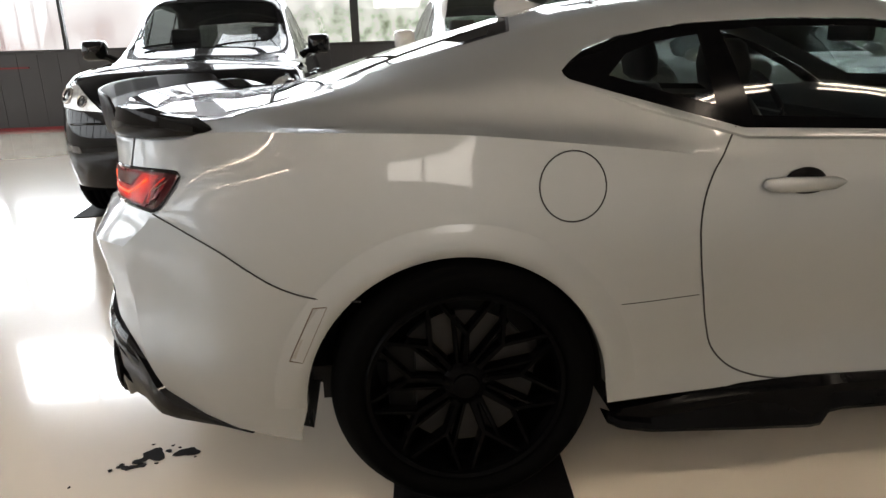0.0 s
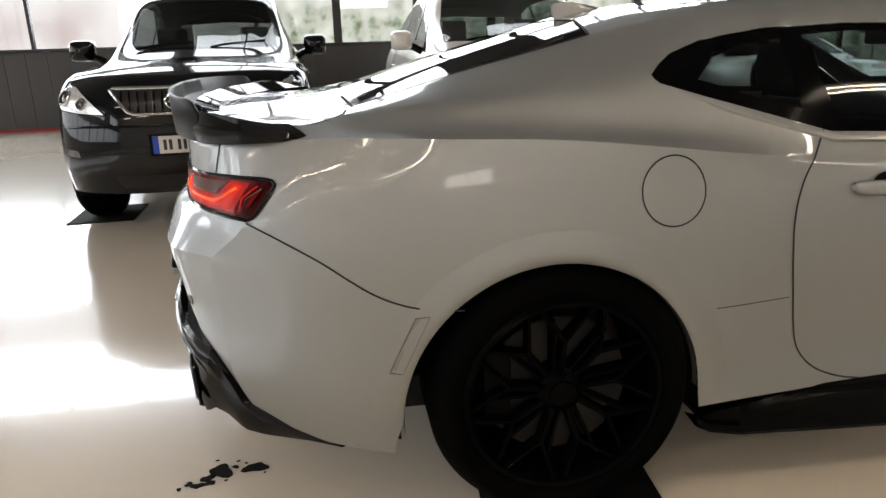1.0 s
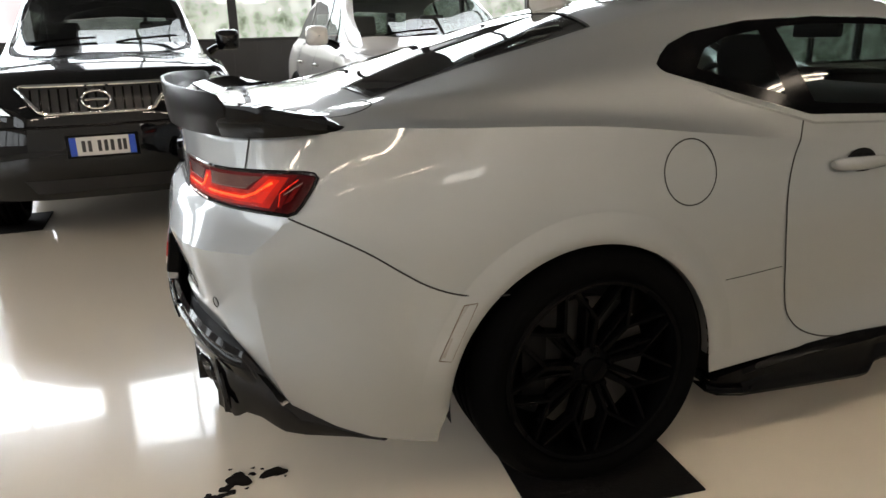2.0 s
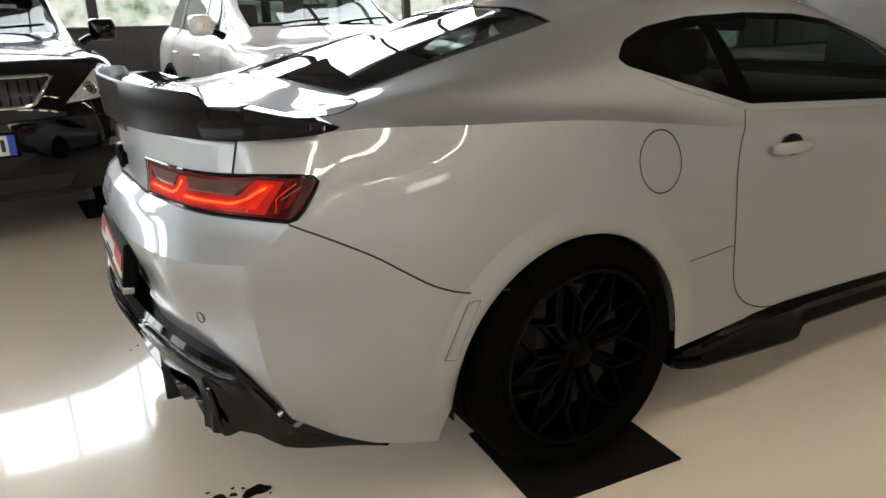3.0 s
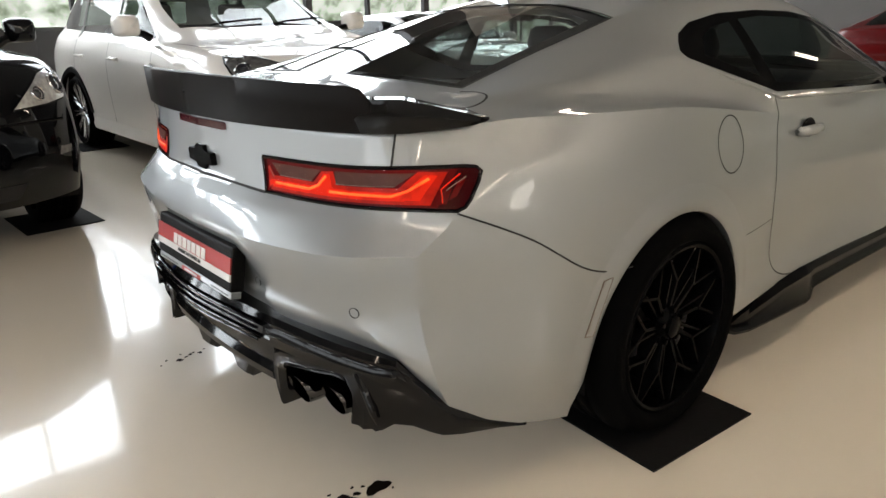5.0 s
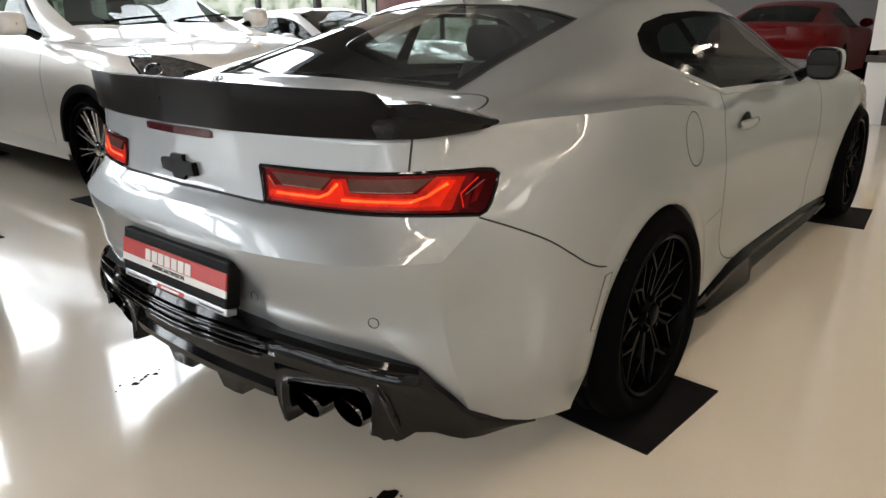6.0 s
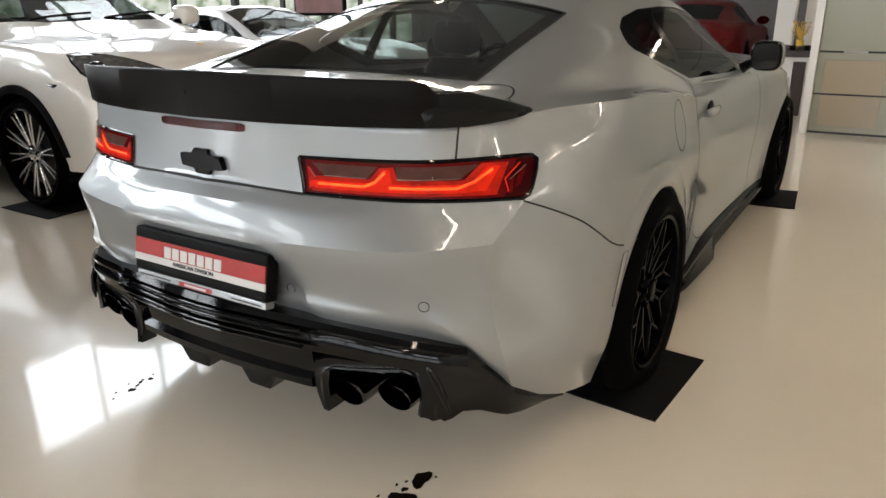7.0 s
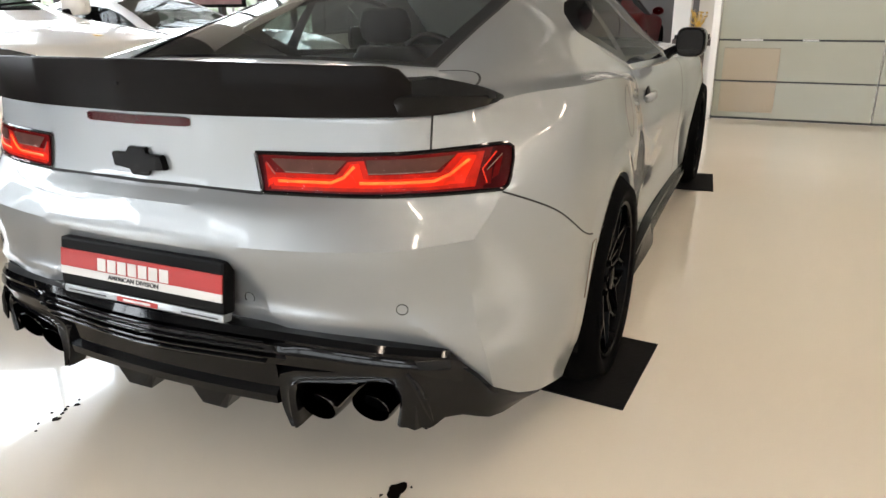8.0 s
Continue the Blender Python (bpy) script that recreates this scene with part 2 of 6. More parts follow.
def thing(name, label, category, group="", kind=""):
    return tagged(new(name), label, category, group, kind)


def box(bm, c, s, bevel=0.0, rot=None, seg=2):
    m = Matrix.Translation(c) @ (rot or Matrix()) @ Matrix.Diagonal((*s, 1))
    r = bmesh.ops.create_cube(bm, size=1.0, matrix=m)
    if bevel:
        vs = set(r["verts"])
        es = [e for e in bm.edges if e.verts[0] in vs and e.verts[1] in vs]
        bmesh.ops.bevel(bm, geom=es, offset=bevel, segments=seg, profile=0.6, affect="EDGES")
    return bm


def lathe(bm, prof, n=48, axis="y", centre=(0, 0, 0), closed=False):
    """Turns a profile of (radius, height along the axis) round the axis."""
    rings = []
    for r, h in prof:
        ring = []
        for i in range(n):
            a = 2 * math.pi * i / n
            p = (r * math.cos(a), h, r * math.sin(a)) if axis == "y" else ((h, r * math.cos(a), r * math.sin(a)) if axis == "x" else (r * math.cos(a), r * math.sin(a), h))
            ring.append(bm.verts.new(Vector(p) + Vector(centre)))
        rings.append(ring)
    pairs = list(zip(rings, rings[1:])) + ([(rings[-1], rings[0])] if closed else [])
    for a, b in pairs:
        for i in range(n):
            bm.faces.new((a[i], a[(i + 1) % n], b[(i + 1) % n], b[i]))
    return rings


def disc(bm, ring):
    bm.faces.new(ring)


def grid(bm, P, flip=False):
    """Faces over an array of points [rows, columns, 3]."""
    vs = [[bm.verts.new(p) for p in row] for row in P]
    for a, b in zip(vs, vs[1:]):
        for i in range(len(a) - 1):
            q = (a[i], a[i + 1], b[i + 1], b[i])
            bm.faces.new(q[::-1] if flip else q)
    return vs


def prism(bm, poly, lo, hi, axis="y"):
    """A polygon drawn across an axis, with depth along it."""
    def at(p, d):
        return {"y": (p[0], d, p[1]), "x": (d, p[0], p[1]), "z": (p[0], p[1], d)}[axis]
    a, b = [bm.verts.new(at(p, lo)) for p in poly], [bm.verts.new(at(p, hi)) for p in poly]
    bm.faces.new(a)
    bm.faces.new(b[::-1])
    for i in range(len(poly)):
        j = (i + 1) % len(poly)
        bm.faces.new((a[i], b[i], b[j], a[j]))
    return bm


def tube(bm, pts, r, n=8, cap=True):
    """A round bar along points; r a number or one per point."""
    pts = [Vector(p) for p in pts]
    rs = r if isinstance(r, (list, tuple)) else [r] * len(pts)
    rings = []
    for i, p in enumerate(pts):
        d = (pts[min(i + 1, len(pts) - 1)] - pts[max(i - 1, 0)]).normalized()
        q = d.to_track_quat("Z", "Y")
        rings.append([bm.verts.new(p + q @ Vector((rs[i] * math.cos(2 * math.pi * k / n), rs[i] * math.sin(2 * math.pi * k / n), 0))) for k in range(n)])
    for a, b in zip(rings, rings[1:]):
        for k in range(n):
            bm.faces.new((a[k], a[(k + 1) % n], b[(k + 1) % n], b[k]))
    if cap:
        bm.faces.new(rings[0][::-1])
        bm.faces.new(rings[-1])
    return bm


def hermite(P, s, q, edge=None):
    """Smooth curve through P (first axis) at knots s, read at q. edge: 1 where the curve may bend with an edge, like P without its last axis."""
    P, s, q = np.asarray(P, float), np.asarray(s, float), np.asarray(q, float)
    h = np.diff(s)
    d = np.diff(P, axis=0) / h.reshape(-1, *[1] * (P.ndim - 1))
    T = np.empty_like(P)
    T[0], T[-1] = d[0], d[-1]
    for i in range(1, len(s) - 1):
        T[i] = (h[i] * d[i - 1] + h[i - 1] * d[i]) / (h[i] + h[i - 1])
    before, after = T.copy(), T.copy()
    if edge is not None:
        e = np.asarray(edge, float)[..., None]
        before[1:] = T[1:] * (1 - e[1:]) + d * e[1:]
        after[:-1] = T[:-1] * (1 - e[:-1]) + d * e[:-1]
    i = np.clip(np.searchsorted(s, q, "right") - 1, 0, len(s) - 2)
    sh = (-1, *[1] * (P.ndim - 1))
    hh, t = h[i].reshape(sh), ((q - s[i]) / h[i]).reshape(sh)
    return (2 * t**3 - 3 * t**2 + 1) * P[i] + (t**3 - 2 * t**2 + t) * hh * after[i] + (-2 * t**3 + 3 * t**2) * P[i + 1] + (t**3 - t**2) * hh * before[i + 1]


def spaced(P, step, most=60):
    """Knots and query points along the curve through P."""
    P = np.asarray(P, float)
    s = np.r_[0, np.cumsum(np.linalg.norm(np.diff(P, axis=0), axis=1))]
    q = [s[0]]
    for a, b in zip(s, s[1:]):
        k = max(1, min(most, int(round((b - a) / step))))
        q += list(a + (b - a) * np.arange(1, k + 1) / k)
    return s, np.array(q)


def curve(P, step=0.02):
    s, q = spaced(P, step)
    return hermite(P, s, q)


def loft(net, ustep, vstep, along=None, across=None):
    """A surface through a net of rails [rail, station, 3]. along, across [rail, station]: how sharply it folds
    along a rail, and across one at a station (0 to 1)."""
    net = np.asarray(net, float)
    nr, ns = net.shape[:2]
    along = np.zeros((nr, ns)) if along is None else along
    across = np.zeros((nr, ns)) if across is None else across
    su, qu = spaced(net.mean(0), ustep)
    fine = hermite(np.swapaxes(net, 0, 1), su, qu, across.T)  # [u, rail, 3]
    fold = np.stack([np.interp(qu, su, along[r]) for r in range(nr)])  # [rail, u]
    gaps = np.linalg.norm(np.diff(fine, axis=1), axis=2).mean(0)
    sv = np.r_[0, np.cumsum(np.maximum(gaps, 1e-3))]
    q = [0.0]
    for x0, x1 in zip(sv, sv[1:]):
        k = max(2, int(round((x1 - x0) / vstep)))
        q += list(x0 + (x1 - x0) * np.arange(1, k + 1) / k)
    return hermite(np.swapaxes(fine, 0, 1), sv, np.array(q), fold)  # [v, u, 3]


AX = {"x": (1, 2, 0), "y": (0, 2, 1), "z": (0, 1, 2)}


def inside(poly, a, b):
    hit = False
    for (x0, y0), (x1, y1) in zip(poly, poly[1:] + poly[:1]):
        if (y0 > b) != (y1 > b) and a < (x1 - x0) * (b - y0) / (y1 - y0) + x0:
            hit = not hit
    return hit


def cut(bm, poly, axis, keep, closed=True):
    """Cuts the mesh along a polygon drawn across an axis, on the faces for which keep(centre, normal) holds."""
    i, j, k = AX[axis]
    segs = list(zip(poly, poly[1:] + poly[:1])) if closed else list(zip(poly, poly[1:]))
    for p, q in segs:
        d = (q[0] - p[0], q[1] - p[1])
        if math.hypot(*d) < 1e-5:
            continue
        co, no = [0, 0, 0], [0, 0, 0]
        co[i], co[j] = p
        no[i], no[j] = -d[1], d[0]
        lo0, hi0, lo1, hi1 = min(p[0], q[0]) - 1e-4, max(p[0], q[0]) + 1e-4, min(p[1], q[1]) - 1e-4, max(p[1], q[1]) + 1e-4
        fs = []
        for f in bm.faces:
            a = [v.co[i] for v in f.verts]
            b = [v.co[j] for v in f.verts]
            if max(a) >= lo0 and min(a) <= hi0 and max(b) >= lo1 and min(b) <= hi1 and keep(f.calc_center_median(), f.normal):
                fs.append(f)
        if not fs:
            continue
        geom = set(fs)
        for f in fs:
            geom.update(f.edges)
            geom.update(f.verts)
        bmesh.ops.bisect_plane(bm, geom=list(geom), dist=1e-5, plane_co=co, plane_no=no)


def pick(bm, poly, axis, keep):
    i, j, k = AX[axis]
    out = []
    for f in bm.faces:
        c = f.calc_center_median()
        if keep(c, f.normal) and inside(poly, c[i], c[j]):
            out.append(f)
    return out


def take(bm, faces):
    """Moves faces out of bm into a mesh of their own."""
    got = bmesh.new()
    seen = {}
    for f in faces:
        vs = []
        for v in f.verts:
            if v not in seen:
                seen[v] = got.verts.new(v.co)
            vs.append(seen[v])
        got.faces.new(vs)
    bmesh.ops.delete(bm, geom=faces, context="FACES")
    return got


def mirrored(bm, both=True):
    """Adds (or turns into) the mirror image across y = 0."""
    vs = {}
    fs = list(bm.faces)
    for v in list(bm.verts):
        vs[v] = bm.verts.new((v.co.x, -v.co.y, v.co.z))
    for f in fs:
        bm.faces.new([vs[v] for v in reversed(f.verts)])
    if not both:
        bmesh.ops.delete(bm, geom=[v for v in vs], context="VERTS")
    else:
        bmesh.ops.remove_doubles(bm, verts=[v for v in bm.verts if abs(v.co.y) < 2e-4], dist=4e-4)
    return bm


def shifted(bm, d):
    """Moves every vertex along its normal."""
    bm.normal_update()
    new_co = {v: v.co + v.normal * d for v in bm.verts}
    for v, c in new_co.items():
        v.co = c
    return bm


# ---------------------------------------------------------------- the room
X0, X1, Y0, Y1, H = -12.0, 14.0, -9.0, 9.4, 5.6


def slab(name, lo, hi, material, label, category, bevel=0.0):
    bm = bmesh.new()
    box(bm, [(a + b) / 2 for a, b in zip(lo, hi)], [b - a for a, b in zip(lo, hi)], bevel)
    return tagged(part(name, bm, material, smooth=False), label, category, kind="structure")


slab("floor", (X0, Y0, -0.2), (X1, Y1, 0), M_FLOOR, "glossy beige epoxy showroom floor", "floor")
slab("ceiling", (X0, Y0, H), (X1, Y1, H + 0.2), M_CEIL, "flat warm grey showroom ceiling", "ceiling")
slab("wall_east", (X1, Y0 - .2, 0), (X1 + 0.2, Y1 + .2, H), M_WALLEAST, "plain dark grey showroom wall", "wall")


def window_wall(name, label, lo, hi, m, first, bay=1.3, heights=(1.17, 3.0, 3.65, 5.0), thick=0.25, cladding=None, high=()):
    """A wall with a long strip of glazing over a dark dado, and high lights between piers above it."""
    root = tagged(new(name), label, "wall", kind="structure")
    root.matrix_world = m
    sill, head, hsill, htop = heights

    def bar(nm, c, s, material, bevel=0.0):
        bm = bmesh.new()
        box(bm, c, s, bevel)
        return part(nm, bm, material, root, smooth=False)

    w, mid = hi - lo, (lo + hi) / 2
    wall = cladding or M_WALLGREY
    bar("dado", (mid, 0, sill / 2), (w, thick, sill), wall)
    bar("lintel", (mid, 0, (head + hsill) / 2), (w, thick, hsill - head), wall)
    bar("parapet", (mid, 0, (htop + H) / 2), (w, thick, H - htop), wall)
    bar("sill", (mid, -thick / 2, sill + 0.02), (w, 0.10, 0.04), M_FRAME, 0.006)
    x = first
    k = 0
    while x + bay < hi:
        bar("mullion", (x, 0, (sill + head) / 2), (0.11 if k % 2 == 0 else 0.05, 0.09, head - sill), M_FRAME, 0.006)
        p = bar("pane", (x + bay / 2, 0, (sill + head) / 2), (bay - 0.04, 0.008, head - sill), M_PANE)
        p.visible_shadow = False
        x += bay
        k += 1
    edge = lo
    for a, b in high:
        bar("pier", ((edge + a) / 2, 0, (hsill + htop) / 2), (a - edge, thick, htop - hsill), wall)
        edge = b
        p = bar("high_pane", ((a + b) / 2, 0, (hsill + htop) / 2), (b - a, 0.008, htop - hsill), M_PANE)
        p.visible_shadow = False
        for i in range(1, 3):
            bar("high_mullion", (a + (b - a) * i / 3, 0, (hsill + htop) / 2), (0.05, 0.07, htop - hsill), M_FRAME, 0.006)
    bar("pier", ((edge + hi) / 2, 0, (hsill + htop) / 2), (hi - edge, thick, htop - hsill), wall)
    n = int(w / 0.30)
    for i in range(n):
        bar("dado_board", (lo + (i + 0.5) * w / n, -thick / 2 - 0.005, sill / 2), (w / n - 0.006, 0.010, sill - 0.02), wall, 0.003)
    return root


window_wall("wall_north", "dark panelled wall under a long strip of windows", -2.5, 6.02, pose(0, 7.5, 0), -2.43, 1.05, (1.15, 2.9, 3.1, 4.6), high=((-2.3, .4), (1.8, 4.8)))
window_wall("wall_northeast", "white panelled wall under a long strip of windows", 6.02, X1, pose(0, 7.5, 0), 6.07, 1.05, (.50, 2.9, 3.1, 4.6), cladding=M_WALLWHITE, high=((6.9, 9.4), (10.2, 13.0)))
window_wall("wall_northwest", "dark panelled wall under a long strip of windows", X0, -2.5, pose(0, Y1, 0), -11.35, high=((-10.6, -7.6), (-6.6, -2.8)))
slab("wall_return", (-2.62, 7.38, 0), (-2.5, 9.27, H), M_WALLGREY, "short dark return wall between the window fronts", "wall")
window_wall("wall_west", "white panelled wall under a long strip of windows", -9.0, 9.4, pose(X0, 0, 0, 0, 0, 90), -9.0, cladding=M_WALLWHITE, high=((-8.0, -5.0), (-3.6, -.6), (.8, 3.8), (5.2, 8.2)))


def south_wall():
    """Plain dim wall behind the camera with a window through it."""
    root = tagged(new("wall_south"), "plain pale grey wall with one wide window", "wall", kind="structure")
    gaps = ((0.0, 1.8),)
    lo, hi, y = 2.2, 3.3, Y0 - 0.1
    xs = [X0, *[v for g in gaps for v in g], X1]
    solid = [((X0 + X1) / 2, lo / 2, X1 - X0, lo), ((X0 + X1) / 2, (hi + H) / 2, X1 - X0, H - hi)]
    solid += [((a + b) / 2, (lo + hi) / 2, b - a, hi - lo) for a, b in zip(xs[::2], xs[1::2])]
    for cx, cz, w, h in solid:
        bm = bmesh.new()
        box(bm, (cx, y, cz), (w, 0.2, h))
        part("wall_piece", bm, M_WALLDIM, root, smooth=False)
    for a, b in gaps:
        for cx, cz, w, h in ((a + .03, (lo + hi) / 2, .06, hi - lo), (b - .03, (lo + hi) / 2, .06, hi - lo), ((a + b) / 2, lo + .03, b - a, .06), ((a + b) / 2, hi - .03, b - a, .06), ((a + b) / 2, (lo + hi) / 2, .05, hi - lo)):
            bm = bmesh.new()
            box(bm, (cx, y, cz), (w, 0.1, h), 0.005)
            part("window_frame", bm, M_FRAME, root, smooth=False)
        bm = bmesh.new()
        box(bm, ((a + b) / 2, y, (lo + hi) / 2), (b - a, 0.008, hi - lo))
        part("pane", bm, M_PANE, root, smooth=False).visible_shadow = False


south_wall()


def backdrop(name, m, w):
    bm = bmesh.new()
    grid(bm, [[(-w, 0, -1), (w, 0, -1)], [(-w, 0, 7), (w, 0, 7)]])
    ob = tagged(part(name, bm, M_OUT, smooth=False), "bright blurred greenery and sky outside", "backdrop", kind="structure")
    ob.matrix_world = m
    ob.visible_shadow = False


backdrop("backdrop_north", pose(0, Y1 + 5, 0), 22)
backdrop("backdrop_west", pose(X0 - 5, 0, 0, 0, 0, 90), 22)
backdrop("backdrop_south", pose(0, Y0 - 5, 0, 0, 0, 180), 22)


def strip_light(x, y, z, length):
    ob = thing("ceiling_light", "white fluorescent strip light hanging below the ceiling", "ceiling light", "ceiling strip lights")
    bm = bmesh.new()
    box(bm, (0, 0, 0.05), (length, 0.16, 0.06), 0.012)
    part("housing", bm, M_LAMPBODY, ob)
    for dy in (-0.04, 0.04):
        bm = bmesh.new()
        tube(bm, [(-length / 2 + 0.03, dy, 0), (length / 2 - 0.03, dy, 0)], 0.016, 10)
        part("tube", bm, M_TUBE, ob, "glowing fluorescent tube")
    for dx in (-length * 0.4, length * 0.4):
        bm = bmesh.new()
        tube(bm, [(dx, 0, 0.07), (dx, 0, H - z)], 0.006, 6)
        part("hanger", bm, M_STEEL, ob)
    ob.matrix_world = pose(x, y, z)


for xx in (-6.8, -4.95, -3.1, -1.25, .6, 2.45, 4.3, 11.1, 12.95):
    strip_light(xx, -2.5, 4.4, 1.45)
for xx in (-7.5, -4.5, -1.5, 1.5, 4.5, 7.5):
    strip_light(xx, -6.8, 4.4, 1.9)
for xx in (7.5, 10.5):
    strip_light(xx, 4.6, 4.4, 1.9)


# ---------------------------------------------------------------- frosted partition beyond the car's nose
def partition():
    ob = thing("glass_partition", "frosted glass partition in a white frame with dark joints", "partition", kind="structure")
    x, y0, y1, top = 5.66, -0.84, -4.0, 2.45
    zs = (0.03, 0.395, 0.79, 1.75, top)
    for a, b in zip(zs, zs[1:]):
        for ya, yb in ((y0, -2.29), (-2.29, y1)):
            bm = bmesh.new()
            box(bm, (x + 0.02, (ya + yb) / 2, (a + b) / 2), (0.02, abs(yb - ya) - 0.012, b - a - 0.016), 0.003)
            part("pane", bm, M_FROST, ob, smooth=False)
    # warm reflection beside the post, put in as brown panels over the frosted panes
    for a, b in ((.09, .387), (.403, .715)):
        bm = bmesh.new()
        box(bm, (x + 0.008, y0 - .325, (a + b) / 2), (0.012, .51, b - a), 0.004)
        part("reflection_pane", bm, M_REFLECTION, ob, "brown panel painted as a warm reflection on the glass", smooth=False)
    for z, h in ((0.03, .03), (0.395, .014), (1.75, .03)):
        bm = bmesh.new()
        box(bm, (x + 0.030, (y0 + y1) / 2, z), (0.015, abs(y1 - y0), h))
        part("joint", bm, M_FRAME, ob, smooth=False)
    for a, b in ((-.845, -1.05), (-1.25, -1.60), (-1.74, -2.28), (-2.46, -2.85), (-3.02, -3.5)):
        bm = bmesh.new()
        box(bm, (x + 0.030, (a + b) / 2, .785), (0.02, a - b, .026), 0.002)
        part("joint", bm, M_INK, ob, "dark strip in the joint", smooth=False)
    bm = bmesh.new()
    box(bm, (x + 0.03, y0 + 0.035, top / 2), (0.09, 0.07, top), 0.006)
    part("post", bm, M_WALLWHITE, ob, smooth=False)
    bm = bmesh.new()
    box(bm, (x + 0.055, (y0 + y1) / 2, top / 2), (0.02, abs(y1 - y0), top - 0.02))
    part("backing", bm, M_WALLWHITE, ob, smooth=False)


partition()

# ---------------------------------------------------------------- wheels


def wheel(parent, name, c, side, R, width, rim_r, style, rim_mat, spokes):
    """A tyre on its rim. side: -1 shows its face towards -y, +1 towards +y."""
    root = new(name)
    root.parent = parent
    root.location = c
    if side > 0:
        root.rotation_euler = (0, 0, math.pi)
    w = width / 2
    bm = bmesh.new()
    prof = [(rim_r, -w + 0.012), (rim_r + 0.012, -w - 0.001), (rim_r + (R - rim_r) * 0.5, -w - 0.008), (R - 0.03, -w + 0.004), (R - 0.008, -w + 0.03)]
    for k in range(4):
        y = -w + 0.045 + k * (width - 0.09) / 3.6
        d = (width - 0.09) / 3.6
        prof += [(R, y), (R, y + d * 0.75), (R - 0.008, y + d * 0.8), (R - 0.008, y + d * 0.95)]
    prof += [(R - 0.008, w - 0.03), (R - 0.03, w - 0.004), (rim_r + 0.012, w), (rim_r, w - 0.012)]
    lathe(bm, prof, 72)
    part("tyre", bm, M_TYRE, root)
    bm = bmesh.new()
    lathe(bm, [(rim_r + 0.002, -w + 0.008), (rim_r - 0.006, -w + 0.002), (rim_r - 0.016, -w + 0.006), (rim_r - 0.022, -w + 0.03), (rim_r - 0.035, w * 0.2), (rim_r - 0.03, w - 0.02)], 64)
    part("rim", bm, M_RIM, root)
    # spokes
    fy = -w + 0.018
    bm = bmesh.new()

    def spoke(a0, r0, a1, r1, t0, t1, y0, y1, deep=0.04):
        p, q = (r0 * math.cos(a0), r0 * math.sin(a0)), (r1 * math.cos(a1), r1 * math.sin(a1))
        d = Vector((q[0] - p[0], q[1] - p[1])).normalized()
        nx, nz = -d.y, d.x
        quad = []
        for (px, pz), t, y in ((p, t0, y0), (q, t1, y1)):
            quad.append([(px + nx * t, y + deep * 0.3, pz + nz * t), (px + nx * t * 0.55, y, pz + nz * t * 0.55), (px - nx * t * 0.55, y, pz - nz * t * 0.55), (px - nx * t, y + deep * 0.3, pz - nz * t), (px - nx * t * 0.8, y + deep, pz - nz * t * 0.8), (px + nx * t * 0.8, y + deep, pz + nz * t * 0.8)])
        va, vb = [bm.verts.new(v) for v in quad[0]], [bm.verts.new(v) for v in quad[1]]
        for k in range(6):
            bm.faces.new((va[k], va[(k + 1) % 6], vb[(k + 1) % 6], vb[k]))
        bm.faces.new(va[::-1])
        bm.faces.new(vb)

    a, g = 0.0, 2 * math.pi / spokes
    if style == "mesh":
        spoke(a, 0.05, a - g * 0.05, rim_r * 0.58, 0.012, 0.009, fy + 0.022, fy + 0.008)
        spoke(a - g * 0.05, rim_r * 0.55, a - g * 0.46, rim_r - 0.01, 0.008, 0.007, fy + 0.008, fy)
        spoke(a - g * 0.05, rim_r * 0.55, a + g * 0.40, rim_r - 0.01, 0.008, 0.007, fy + 0.008, fy)
        spoke(a + g * 0.45, 0.06, a + g * 0.20, rim_r * 0.78, 0.007, 0.006, fy + 0.026, fy + 0.006)
    else:
        spoke(a - g * 0.12, 0.05, a - g * 0.15, rim_r - 0.008, 0.0075, 0.0062, fy + 0.02, fy, 0.018)
        spoke(a + g * 0.12, 0.05, a + g * 0.15, rim_r - 0.008, 0.0075, 0.0062, fy + 0.02, fy, 0.018)
    first = mesh_of(bm, "spoke", rim_mat)
    for k in range(spokes):
        sp = new("spoke", first)
        sp.parent = root
        sp.rotation_euler = (0, -2 * math.pi * (k + 0.25) / spokes, 0)
    bm = bmesh.new()
    rings = lathe(bm, [(0.062, fy + 0.05), (0.060, fy + 0.026), (0.052, fy + 0.018), (0.036, fy + 0.010), (0.034, fy + 0.002), (0.028, fy - 0.001)], 32)
    disc(bm, rings[-1])
    part("hub_cap", bm, rim_mat, root)
    bm = bmesh.new()
    lathe(bm, [(0.0005, fy + 0.004), (0.009, fy + 0.005), (0.010, fy + 0.03)], 6)
    nut = mesh_of(bm, "lug_nut", M_RIM)
    for k in range(5):
        a = 2 * math.pi * k / 5 + 0.3
        o = new("lug_nut", nut)
        o.parent, o.location = root, (0.052 * math.cos(a), 0, 0.052 * math.sin(a))
    bm = bmesh.new()
    ra = lathe(bm, [(0.075, -w + 0.085), (rim_r * 0.72, -w + 0.085), (rim_r * 0.72, -w + 0.11), (0.075, -w + 0.11)], 48, closed=True)
    part("brake_disc", bm, M_CAST, root)
    bm = bmesh.new()
    box(bm, (-rim_r * 0.62, -w + 0.09, 0.02), (0.075, 0.07, 0.19), 0.015)
    part("brake_caliper", bm, M_PLASTIC, root)
    bm = bmesh.new()
    r2 = lathe(bm, [(rim_r - 0.03, w * 0.6), (0.03, w * 0.6)], 32)
    part("barrel_back", bm, M_SEAM, root)
    return root


